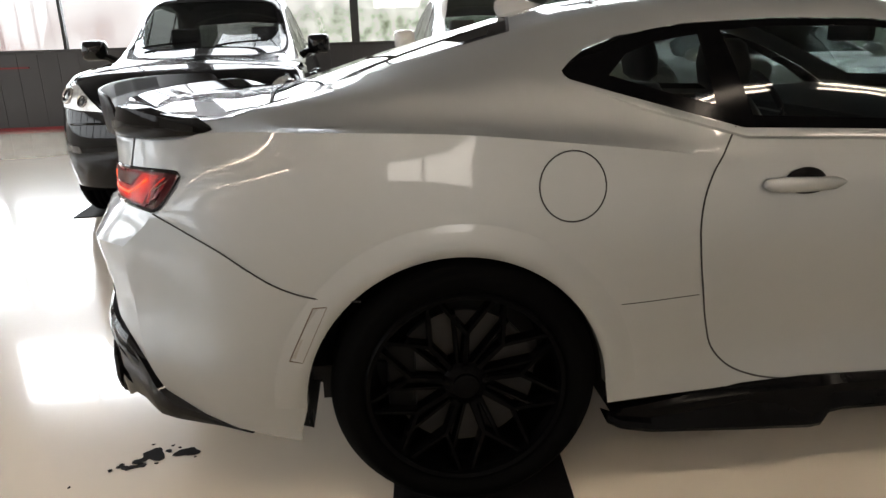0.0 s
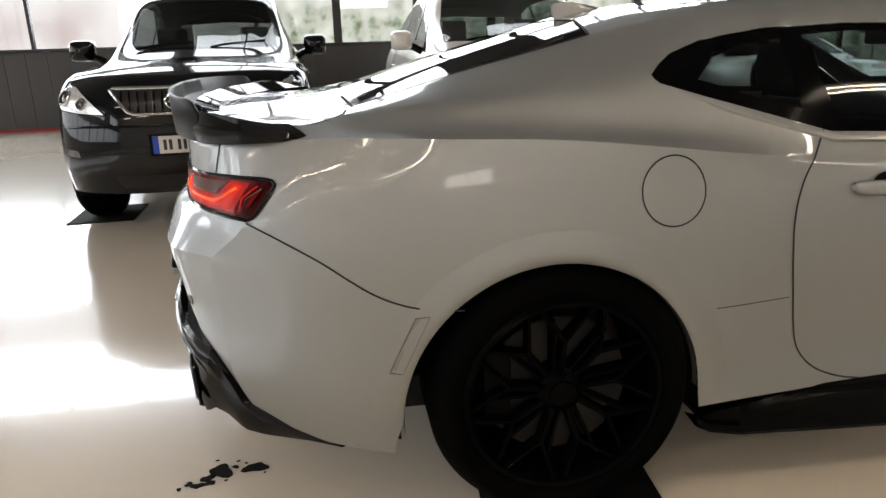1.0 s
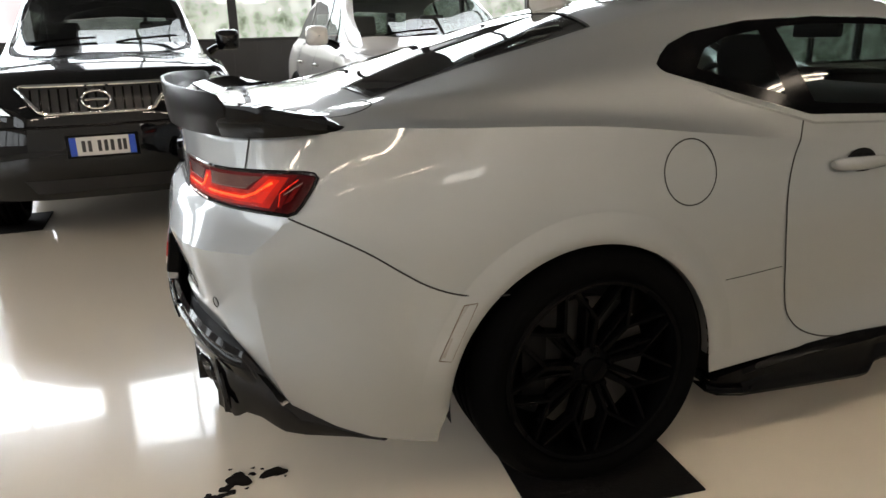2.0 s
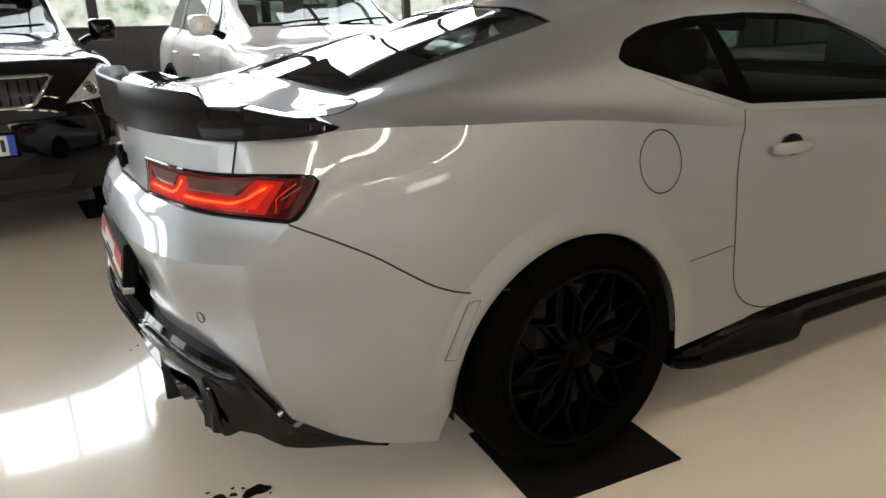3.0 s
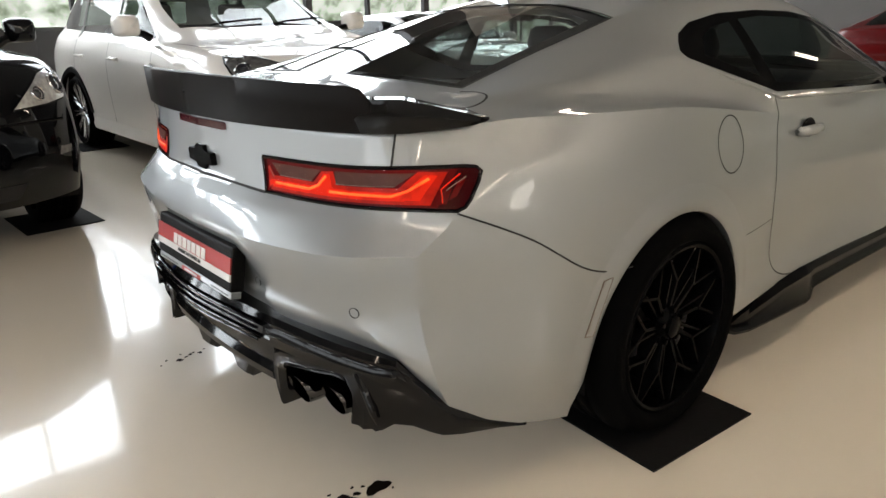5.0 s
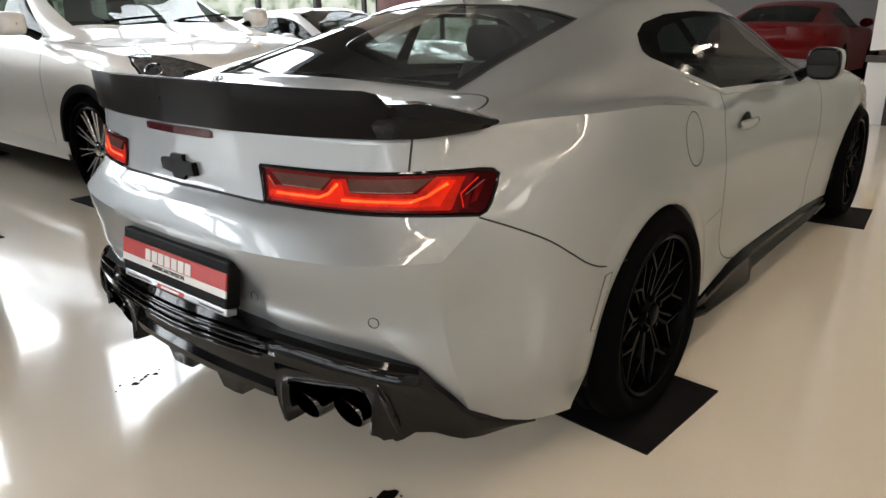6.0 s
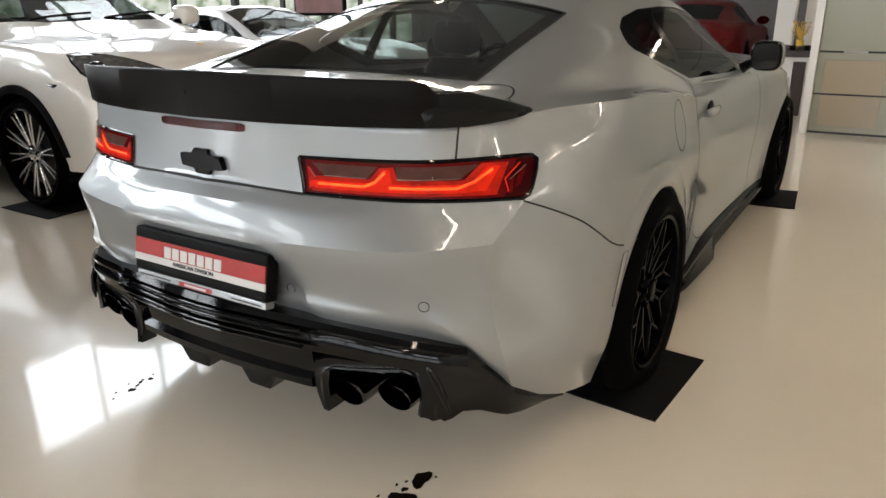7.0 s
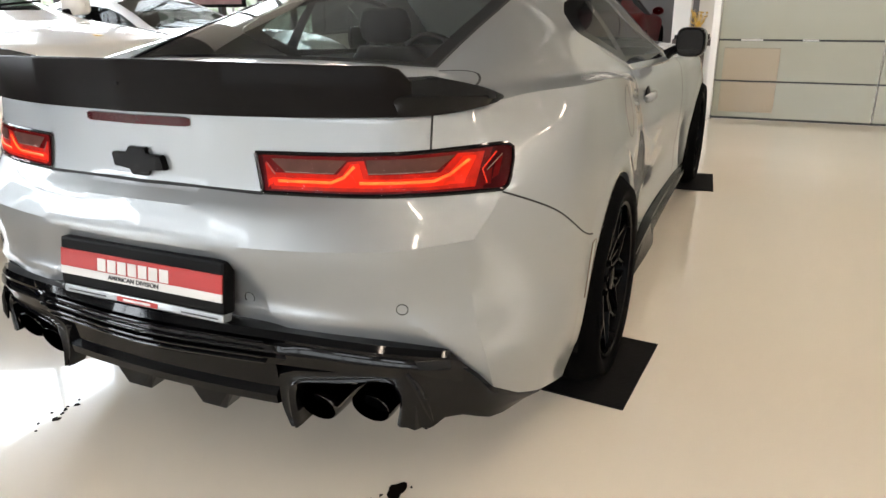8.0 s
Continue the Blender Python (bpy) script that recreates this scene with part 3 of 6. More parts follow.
def floor_mat(poly, label):
    bm = bmesh.new()
    prism(bm, poly, 0.0005, 0.006, "z")
    tagged(part("wheel_mat", bm, M_MAT, smooth=False), label, "mat", "mats under the wheels")


def quad_mat(cx, cy, w, l, turn, label):
    c, s = math.cos(radians(turn)), math.sin(radians(turn))
    floor_mat([(cx + c * a - s * b, cy + s * a + c * b) for a, b in ((-l / 2, -w / 2), (l / 2, -w / 2), (l / 2, w / 2), (-l / 2, w / 2))], label)


# ---------------------------------------------------------------- the silver coupe
# Rails of the right half of the body, from the lower edge up; stations run from the nose along the flank to the tail.
HUB = 0.048  # rear axle; front axle one wheelbase ahead
WB = 2.811
R0 = [(3.70, 0, .20), (3.64, -.46, .20), (3.40, -.80, .20), (2.86, -.90, .22), (2.25, -.905, .24), (1.80, -.90, .26), (1.25, -.895, .275), (.78, -.905, .277), (.45, -.93, .272), (.05, -.925, .235), (-.30, -.905, .200), (-.55, -.872, .248), (-.722, -.815, .318), (-.820, -.738, .465), (-.938, -.42, .503), (-.955, 0, .508)]
R1 = [(3.75, 0, .40), (3.68, -.48, .40), (3.43, -.83, .40), (2.86, -.935, .40), (2.25, -.90, .40), (1.80, -.882, .40), (1.25, -.880, .40), (.78, -.892, .40), (.45, -.93, .40), (.05, -.946, .40), (-.30, -.938, .38), (-.55, -.912, .39), (-.770, -.812, .43), (-.858, -.71, .52), (-.948, -.41, .55), (-.966, 0, .545)]
R2 = [(3.77, 0, .55), (3.70, -.48, .55), (3.45, -.83, .55), (2.86, -.94, .60), (2.25, -.912, .58), (1.80, -.893, .57), (1.25, -.888, .57), (.78, -.900, .58), (.45, -.930, .60), (.05, -.948, .60), (-.30, -.944, .58), (-.56, -.905, .59), (-.791, -.783, .60), (-.885, -.655, .60), (-.948, -.39, .60), (-.966, 0, .60)]
R3 = [(3.77, 0, .62), (3.70, -.48, .62), (3.45, -.825, .62), (2.86, -.94, .70), (2.25, -.912, .68), (1.80, -.898, .68), (1.25, -.895, .69), (.78, -.902, .71), (.45, -.925, .72), (.05, -.944, .72), (-.30, -.938, .71), (-.565, -.896, .72), (-.795, -.787, .735), (-.903, -.658, .728), (-.979, -.375, .718), (-.997, 0, .716)]
R4 = [(3.76, 0, .66), (3.69, -.48, .66), (3.44, -.82, .66), (2.86, -.935, .74), (2.25, -.908, .735), (1.80, -.893, .735), (1.25, -.89, .745), (.78, -.895, .765), (.45, -.917, .78), (.05, -.938, .78), (-.30, -.932, .775), (-.562, -.89, .78), (-.728, -.810, .792), (-.847, -.650, .793), (-.948, -.37, .791), (-.976, 0, .794)]
R5 = [(3.75, 0, .69), (3.68, -.47, .69), (3.43, -.815, .70), (2.86, -.93, .78), (2.25, -.902, .78), (1.80, -.886, .785), (1.25, -.882, .795), (.78, -.884, .815), (.45, -.907, .83), (.05, -.930, .83), (-.30, -.925, .825), (-.558, -.88, .826), (-.703, -.816, .826), (-.826, -.645, .826), (-.912, -.355, .826), (-.938, 0, .832)]
R6 = [(3.73, 0, .71), (3.66, -.47, .72), (3.42, -.80, .74), (2.86, -.92, .82), (2.25, -.893, .825), (1.80, -.876, .83), (1.25, -.872, .84), (.78, -.872, .855), (.45, -.893, .885), (.05, -.915, .91), (-.30, -.91, .915), (-.535, -.858, .917), (-.638, -.800, .917), (-.806, -.650, .915), (-.905, -.335, .912), (-.935, 0, .915)]
R7 = [(3.70, 0, .73), (3.63, -.46, .75), (3.40, -.77, .78), (2.86, -.89, .855), (2.25, -.875, .87), (1.80, -.858, .875), (1.25, -.854, .885), (.78, -.858, .90), (.45, -.883, .943), (.05, -.898, .992), (-.28, -.881, 1.008), (-.50, -.800, 1.010), (-.60, -.760, 1.004), (-.792, -.650, 1.000), (-.905, -.32, 1.008), (-.935, 0, 1.01)]
U1 = [(3.66, 0, .75), (3.60, -.44, .78), (3.36, -.70, .82), (2.86, -.80, .90), (2.24, -.80, .912), (1.80, -.822, .928), (1.25, -.818, .950), (.78, -.812, .972), (.42, -.824, .983), (.05, -.826, 1.006), (-.25, -.806, 1.020), (-.48, -.744, 1.024), (-.59, -.70, 1.026), (-.765, -.60, 1.024), (-.875, -.29, 1.028), (-.91, 0, 1.03)]
U2 = [(3.55, 0, .79), (3.50, -.40, .82), (3.30, -.62, .86), (2.84, -.68, .93), (2.20, -.73, .945), (1.72, -.700, 1.075), (1.25, -.690, 1.140), (.78, -.690, 1.150), (.42, -.695, 1.128), (.05, -.716, 1.103), (-.23, -.705, 1.078), (-.47, -.656, 1.048), (-.585, -.60, 1.034), (-.74, -.50, 1.036), (-.85, -.24, 1.037), (-.89, 0, 1.037)]
U3 = [(3.40, 0, .83), (3.36, -.36, .86), (3.20, -.52, .885), (2.82, -.55, .945), (2.16, -.66, .975), (1.66, -.610, 1.165), (1.25, -.585, 1.268), (.78, -.572, 1.278), (.42, -.527, 1.258), (.08, -.530, 1.183), (-.20, -.542, 1.117), (-.455, -.555, 1.050), (-.58, -.52, 1.040), (-.725, -.36, 1.043), (-.83, -.19, 1.042), (-.875, 0, 1.041)]
U4 = [(3.20, 0, .87), (3.18, -.25, .89), (3.10, -.33, .91), (2.80, -.33, .955), (2.12, -.36, 1.005), (1.60, -.33, 1.215), (1.25, -.32, 1.318), (.78, -.31, 1.325), (.42, -.30, 1.295), (.08, -.30, 1.213), (-.20, -.30, 1.140), (-.465, -.30, 1.064), (-.578, -.28, 1.052), (-.71, -.19, 1.050), (-.815, -.10, 1.046), (-.865, 0, 1.044)]
U5 = [(3.00, 0, .905), (3.00, -.02, .905), (2.95, 0, .92), (2.78, 0, .955), (2.10, 0, 1.015), (1.58, 0, 1.230), (1.25, 0, 1.330), (.78, 0, 1.338), (.42, 0, 1.306), (.08, 0, 1.223), (-.20, 0, 1.149), (-.468, 0, 1.070), (-.576, 0, 1.057), (-.70, 0, 1.053), (-.80, 0, 1.048), (-.858, 0, 1.046)]
U5[1] = (2.99, 0, .908)

DLO = [(.346, 1.122), (.350, 1.110), (.362, 1.100), (.48, 1.063), (.80, .968), (1.20, .949), (1.55, .933), (2.10, .917), (1.88, 1.032), (1.62, 1.145), (1.42, 1.208), (1.22, 1.232), (.95, 1.240), (.70, 1.232), (.52, 1.205), (.42, 1.172), (.375, 1.145)]
QUARTER = [(.47, 1.108), (.60, 1.066), (.74, 1.026), (.735, 1.204), (.62, 1.190), (.53, 1.160)]
DOORG = [(.835, .998), (1.20, .976), (1.55, .958), (1.97, .945), (1.80, 1.038), (1.58, 1.135), (1.40, 1.190), (1.21, 1.212), (.95, 1.220), (.80, 1.212)]
BACKLITE = [(-.46, .05), (-.452, -.30), (-.43, -.538), (.24, -.512), (.285, -.25), (.295, .05)]
BACKCLEAR = [(-.428, .05), (-.42, -.29), (-.405, -.485), (.185, -.462), (.240, -.24), (.250, .05)]
WINDSCREEN = [(1.33, .05), (1.345, -.30), (1.42, -.52), (2.10, -.655), (2.14, -.33), (2.15, .05)]
LAMP = [(-.318, .914), (-.56, .916), (-.788, .918), (-.805, .916), (-.815, .908), (-.8205, .885), (-.824, .850), (-.823, .834), (-.816, .827), (-.56, .826), (-.333, .827)]
DOOR_SEAM = [(.778, .972), (.745, .93), (.70, .87), (.672, .81), (.660, .75), (.664, .66), (.677, .57), (.694, .47), (.717, .396), (.76, .345), (.847, .302), (.92, .287), (.995, .279), (1.30, .274), (1.80, .262), (1.98, .30), (2.03, .42), (2.05, .60), (2.07, .80), (2.085, .915)]
BUMPER_SEAM = [(-.205, .608), (-.27, .612), (-.34, .626), (-.41, .656), (-.47, .695), (-.533, .738), (-.62, .784), (-.702, .822)]


def arch_ring(cx, cz, r, n=40, a0=0.0, a1=360.0):
    return [(cx + r * math.cos(radians(a0 + (a1 - a0) * i / n)), cz + r * math.sin(radians(a0 + (a1 - a0) * i / n))) for i in range(n)]


def on_surface(bvh, a, b, axis, sign):
    """The point of the body met by a ray along an axis from outside, and its normal."""
    far = {"y": (a, 3 * sign, b), "x": (3 * sign, a, b), "z": (a, b, 3 * sign)}[axis]
    way = {"y": (0, -sign, 0), "x": (-sign, 0, 0), "z": (0, 0, -sign)}[axis]
    hit, nrm, _, _ = bvh.ray_cast(Vector(far), Vector(way))
    return (hit, nrm) if hit else (None, None)


def ribbon(bm, pts, width, lift):
    """A thin band along points with normals, lying on a surface."""
    rows = []
    for i, (p, n) in enumerate(pts):
        d = (pts[min(i + 1, len(pts) - 1)][0] - pts[max(i - 1, 0)][0]).normalized()
        s = d.cross(n).normalized() * width / 2
        rows.append((bm.verts.new(p + n * lift - s), bm.verts.new(p + n * lift * 1.6), bm.verts.new(p + n * lift + s)))
    for a, b in zip(rows, rows[1:]):
        bm.faces.new((a[0], a[1], b[1], b[0]))
        bm.faces.new((a[1], a[2], b[2], b[1]))


def dense(poly, step, closed=False):
    out = []
    ps = poly + poly[:1] if closed else poly
    for p, q in zip(ps, ps[1:]):
        k = max(1, int(math.dist(p, q) / step))
        out += [(p[0] + (q[0] - p[0]) * i / k, p[1] + (q[1] - p[1]) * i / k) for i in range(k)]
    return out + [ps[-1]]


def smooth_line(poly, step=0.015):
    return [tuple(p) for p in curve([(x, y, 0) for x, y in poly], step)[:, :2]]


def silver_coupe():
    from mathutils.bvhtree import BVHTree
    car = thing("sports_coupe", "silver two-door sports coupe with black spoiler and wheels", "car", "cars in the showroom")
    net = np.array([R0, R1, R2, R3, R4, R5, R6, R7, U1, U2, U3, U4, U5])
    along, across = np.zeros(net.shape[:2]), np.zeros(net.shape[:2])
    along[4, 12:], along[5, 12:] = .6, .6  # ledge of the bumper under the lamps
    along[3, 11:] = 0.2, 0.95, 0.9, 0.6, 0.4  # fold of the bumper
    along[7, 8:], along[7, 7], along[7, 6] = 1, 0.6, 0.2  # shoulder line
    along[8, 8:11] = 0.2
    across[0:5, 12] = 1  # corner of the bumper
    across[5, 12] = 0.6
    across[0, 13], across[1, 13], across[0, 11] = 1, .7, .5
    along[10, 8:12] = .7  # side edge of the rear window
    across[10:13, 11], across[10:13, 8] = 1, .5  # foot and head of the rear window
    P = loft(net, 0.022, 0.016, along, across)
    bm = bmesh.new()
    grid(bm, P, flip=True)
    bmesh.ops.remove_doubles(bm, verts=bm.verts, dist=3e-4)
    for v in bm.verts:  # shallow recess of the bumper round the plate
        if v.co.x < -.80 and .48 < v.co.z < .70:
            e = min(1.0, max(0.0, (.268 + (.68 - v.co.z) * .64 - abs(v.co.y)) / .022)) * min(1.0, (.70 - v.co.z) / .03)
            v.co.x += .012 * e * e * (3 - 2 * e)
    bm.normal_update()
    whole = BVHTree.FromBMesh(bm)
    low = lambda c, n: c.y < -0.6 and c.z < 0.8

    # wheel openings
    for cx in (HUB, HUB + WB):
        ring = arch_ring(cx - .018, 0.315, 0.390, 40, 0, 180) + [(cx - .408, .315), (cx - .43, .24), (cx - .44, .05), (cx + .40, .05), (cx + .385, .22), (cx + .372, .315)]
        cut(bm, ring, "y", low)
        bmesh.ops.delete(bm, geom=pick(bm, ring, "y", low), context="FACES")
    # side windows
    up = lambda c, n: c.y < -0.45 and c.z > 0.89 and c.x > 0.2
    for poly in (DLO, QUARTER, DOORG):
        cut(bm, poly, "y", up)
    bm.normal_update()
    for poly in (BACKLITE, BACKCLEAR):
        cut(bm, [p for p in poly if p[1] <= 0.05], "z", lambda c, n: c.z > 1.03 and c.x < 0.6)
    cut(bm, WINDSCREEN, "z", lambda c, n: c.z > 0.95 and c.x > 1.0)
    tail = lambda c, n: c.x < -0.5 and 0.80 < c.z < 0.95
    cut(bm, LAMP, "x", tail)
    cut(bm, DOOR_SEAM, "y", lambda c, n: c.y < -0.7 and 0.5 < c.x < 2.3, closed=False)
    cut(bm, BUMPER_SEAM, "y", lambda c, n: c.y < -0.7 and c.x < -0.1, closed=False)
    cut(bm, [(-.679, .90), (-.679, 1.10)], "x", lambda c, n: c.x < -.5 and c.z > .88, closed=False)
    cap_ring = arch_ring(.325, .857, .085, 32)
    cut(bm, cap_ring, "y", lambda c, n: c.y < -0.7)
    bm.normal_update()

    # sort the faces
    q_gl, d_gl = take_all(bm, QUARTER, "y", up), take_all(bm, DOORG, "y", up)
    frame_side = take_all(bm, DLO, "y", up)
    r_clear = take_all(bm, BACKCLEAR, "z", lambda c, n: c.z > 1.03 and c.x < 0.6)
    r_frame = take_all(bm, BACKLITE, "z", lambda c, n: c.z > 1.03 and c.x < 0.6)
    w_gl = take_all(bm, WINDSCREEN, "z", lambda c, n: c.z > 0.95 and c.x > 1.0)
    lamp = take_all(bm, LAMP, "x", tail)
    cap = take_all(bm, cap_ring, "y", lambda c, n: c.y < -0.7)
    door_poly = DOOR_SEAM
    door = take_all(bm, door_poly, "y", lambda c, n: c.y < -0.7)
    seam = BUMPER_SEAM

    def below(c):
        if c.x < seam[-1][0]:
            return c.z < 0.8225
        for (x0, z0), (x1, z1) in zip(seam, seam[1:]):
            if x1 <= c.x <= x0:
                return c.z < z0 + (z1 - z0) * (c.x - x0) / (x1 - x0)
        return False

    bumper = take(bm, [f for f in bm.faces if f.calc_center_median().x < -0.205 and below(f.calc_center_median())])
    trunk = take(bm, [f for f in bm.faces if f.calc_center_median().x < -0.50 and f.calc_center_median().y > -0.679])

    body = part("body", mirrored(bm), M_SILVER, car, sharp=22)
    part("rear_bumper", mirrored(bumper), M_SILVER, car, sharp=24)
    part("trunk_lid", mirrored(trunk), M_SILVER, car, sharp=60)
    for side in (-1, 1):
        def half(b, d=0.0):
            b = b.copy()
            if d:
                shifted(b, d)
            return b if side < 0 else mirrored(b, both=False)
        do = part("door", half(door), M_SILVER, car, sharp=60)
        handle(do, side)
        part("window_surround", half(frame_side, -0.003), M_SURROUND, car, "gloss black window surround", sharp=60)
        part("quarter_window", half(q_gl, -0.003), M_TINT, car, "dark tinted quarter window", sharp=60).visible_shadow = False
        part("door_window", half(d_gl, -0.003), M_TINTD, car, "tinted door window", sharp=60).visible_shadow = False
        if side < 0:
            part("fuel_cap", half(cap), M_SILVER, car, "round flush fuel filler flap", sharp=60)
        else:
            part("quarter_panel", half(cap), M_SILVER, car, sharp=60)
        tail_lamp(car, half(lamp), side, whole)
        mirror(car, side)
        skirt(car, side)
        marker(car, side, whole)
    for b in (door, frame_side, q_gl, d_gl, cap, lamp):
        b.free()
    part("rear_window", shifted(mirrored(r_clear), -0.003), M_TINTR, car, "tinted rear window", sharp=60).visible_shadow = False
    part("rear_window_border", shifted(mirrored(r_frame), -0.003), M_GLOSS, car, "gloss black rear window border", sharp=60)
    part("windscreen", shifted(mirrored(w_gl), -0.003), M_TINTD, car, sharp=60).visible_shadow = False

    # joints between the panels
    def seam_part(poly, axis, sign, both=True, width=0.005, closed=False, soft=True):
        for side in (-1, 1) if both else (-1,):
            pts = []
            for a, b in dense(smooth_line(poly) if soft else poly, 0.012) if not closed else dense(poly, 0.008, True):
                h, n = on_surface(whole, a, b, axis, sign)
                if h:
                    if side > 0:
                        h, n = Vector((h.x, -h.y, h.z)), Vector((n.x, -n.y, n.z))
                    pts.append((h, n))
            b2 = bmesh.new()
            ribbon(b2, pts, width, 0.0012)
            part("panel_joint", b2, M_SEAM, car)

    seam_part(DOOR_SEAM, "y", -1)
    seam_part(BUMPER_SEAM, "y", -1, width=0.0045)
    seam_part(cap_ring, "y", -1, both=False, closed=True, width=0.0038)
    seam_part([(0.0, .8285), (-.10, .8285), (-.20, .828), (-.335, .8245)], "x", -1, width=0.009)
    seam_part([(-.681, .918), (-.680, .945), (-.679, .970), (-.678, .996)], "x", -1)
    seam_part([(-.60, -.692), (-.52, -.69), (-.462, -.665), (-.448, -.60), (-.452, -.555)], "z", 1, width=0.006)
    # no joint here: shade of a faint body crease, drawn as a dark line
    seam_part([(.452, .548), (.53, .549), (.60, .551), (.667, .553)], "y", -1, width=0.0025)
    seam_part(BACKLITE[1:5], "z", 1, width=0.009, soft=False)

    for cx in (HUB, HUB + WB):
        for side in (-1, 1):
            wheel(car, "wheel", (cx, side * 0.822, 0.351), side, 0.346, 0.275, 0.262, "mesh", M_RIM, 9)
            b2 = bmesh.new()
            arc = [(cx - .018 + 0.389 * math.cos(radians(a)), 0.315 + 0.389 * math.sin(radians(a))) for a in range(-6, 187, 6)]
            grid(b2, [[(x, side * 0.930, z) for x, z in arc], [(x, side * 0.55, z) for x, z in arc]])
            part("wheel_liner", b2, M_PLASTIC, car)
            b2 = bmesh.new()
            grid(b2, [[(cx - .4, side * .56, .15), (cx + .4, side * .56, .15)], [(cx - .4, side * .56, .76), (cx + .4, side * .56, .76)]])
            part("wheel_housing", b2, M_SEAM, car)
    for cx in (HUB, HUB + WB):
        for side in (-1, 1):
            b2 = bmesh.new()
            rows = []
            for a in range(2, 180, 3):
                row = []
                for r, lift in ((.470, .0003), (.455, .0018), (.435, .0046), (.416, .0058), (.397, .0045), (.389, -.001), (.387, -.03)):
                    x, z = cx - .018 + r * math.cos(radians(a)), .315 + r * math.sin(radians(a))
                    h, n = on_surface(whole, x, z, "y", -1)
                    if h and h.y < -.6:
                        row.append((x, side * (-h.y + lift), z))
                if len(row) == 7:
                    rows.append(row)
            grid(b2, rows, flip=side < 0)
            part("wheel_arch_lip", b2, M_SILVER, car, sharp=40)
    # belt moulding under the side windows
    for side in (-1, 1):
        b2 = bmesh.new()
        rows = []
        for x, z in dense([(.40, 1.086), (.48, 1.061), (.80, .966), (1.20, .947), (1.55, .931), (2.00, .917)], .03):
            k = min(1.0, (x - .38) / .15)
            row = []
            for d, lift in ((0, .0006), (.018 * k, .0065 * k), (.0205 * k, .0062 * k), (.023 * k + .001, .0003)):
                h, n = on_surface(whole, x, z - d, "y", -1)
                p = h + n * lift
                row.append((p.x, side * -p.y, p.z))
            rows.append(row)
        grid(b2, rows, flip=side > 0)
        part("belt_moulding", b2, M_SILVER, car, sharp=30)
    # underbody
    b2 = bmesh.new()
    prism(b2, [(-.70, -.50), (-.48, -.76), (-.36, -.82), (-.36, -.55), (.46, -.55), (.46, -.86), (2.45, -.86), (2.45, -.55), (3.26, -.55), (3.26, -.75), (3.60, -.45), (3.60, .45), (3.26, .75), (3.26, .55), (2.45, .55), (2.45, .86), (.46, .86), (.46, .55), (-.36, .55), (-.36, .82), (-.48, .76), (-.70, .50)], 0.20, 0.28, "z")
    part("underbody", b2, M_PLASTIC, car, smooth=False)
    spoiler(car)
    diffuser(car)
    rear_details(car, whole)
    interior(car)
    return car


def take_all(bm, poly, axis, keep):
    return take(bm, pick(bm, poly, axis, keep))


def handle(door, side):
    """Pull handle over a black oval that stands for the shade of its scoop."""
    bm = bmesh.new()
    rings = [(0.832, .010, .884), (0.842, .017, .893), (0.865, .020, .899), (0.90, .0205, .903), (0.96, .0195, .902), (1.015, .0165, .895), (1.042, .008, .885), (1.052, .002, .878)]
    rows = []
    for x, r, y in rings:
        rows.append([(x, side * (y + 0.012 * math.cos(a) * (1 if math.cos(a) > 0 else .5)), .831 - 0.012 * (x - .84) + r * math.sin(a)) for a in np.linspace(0, 2 * math.pi, 17)])
    grid(bm, rows, flip=side > 0)
    bmesh.ops.remove_doubles(bm, verts=bm.verts, dist=1e-5)
    part("door_handle", bm, M_SILVER, door, sharp=70)
    # flattened black ball: the scoop's shade as colour, no hollow is cut
    bm = bmesh.new()
    bmesh.ops.create_uvsphere(bm, u_segments=24, v_segments=12, radius=1.0, matrix=pose(.945, side * .8765, .826) @ Matrix.Diagonal((.060, .007, .044, 1)))
    part("handle_shade", bm, M_PLASTIC, door, "black oval standing for the shade in the handle scoop")


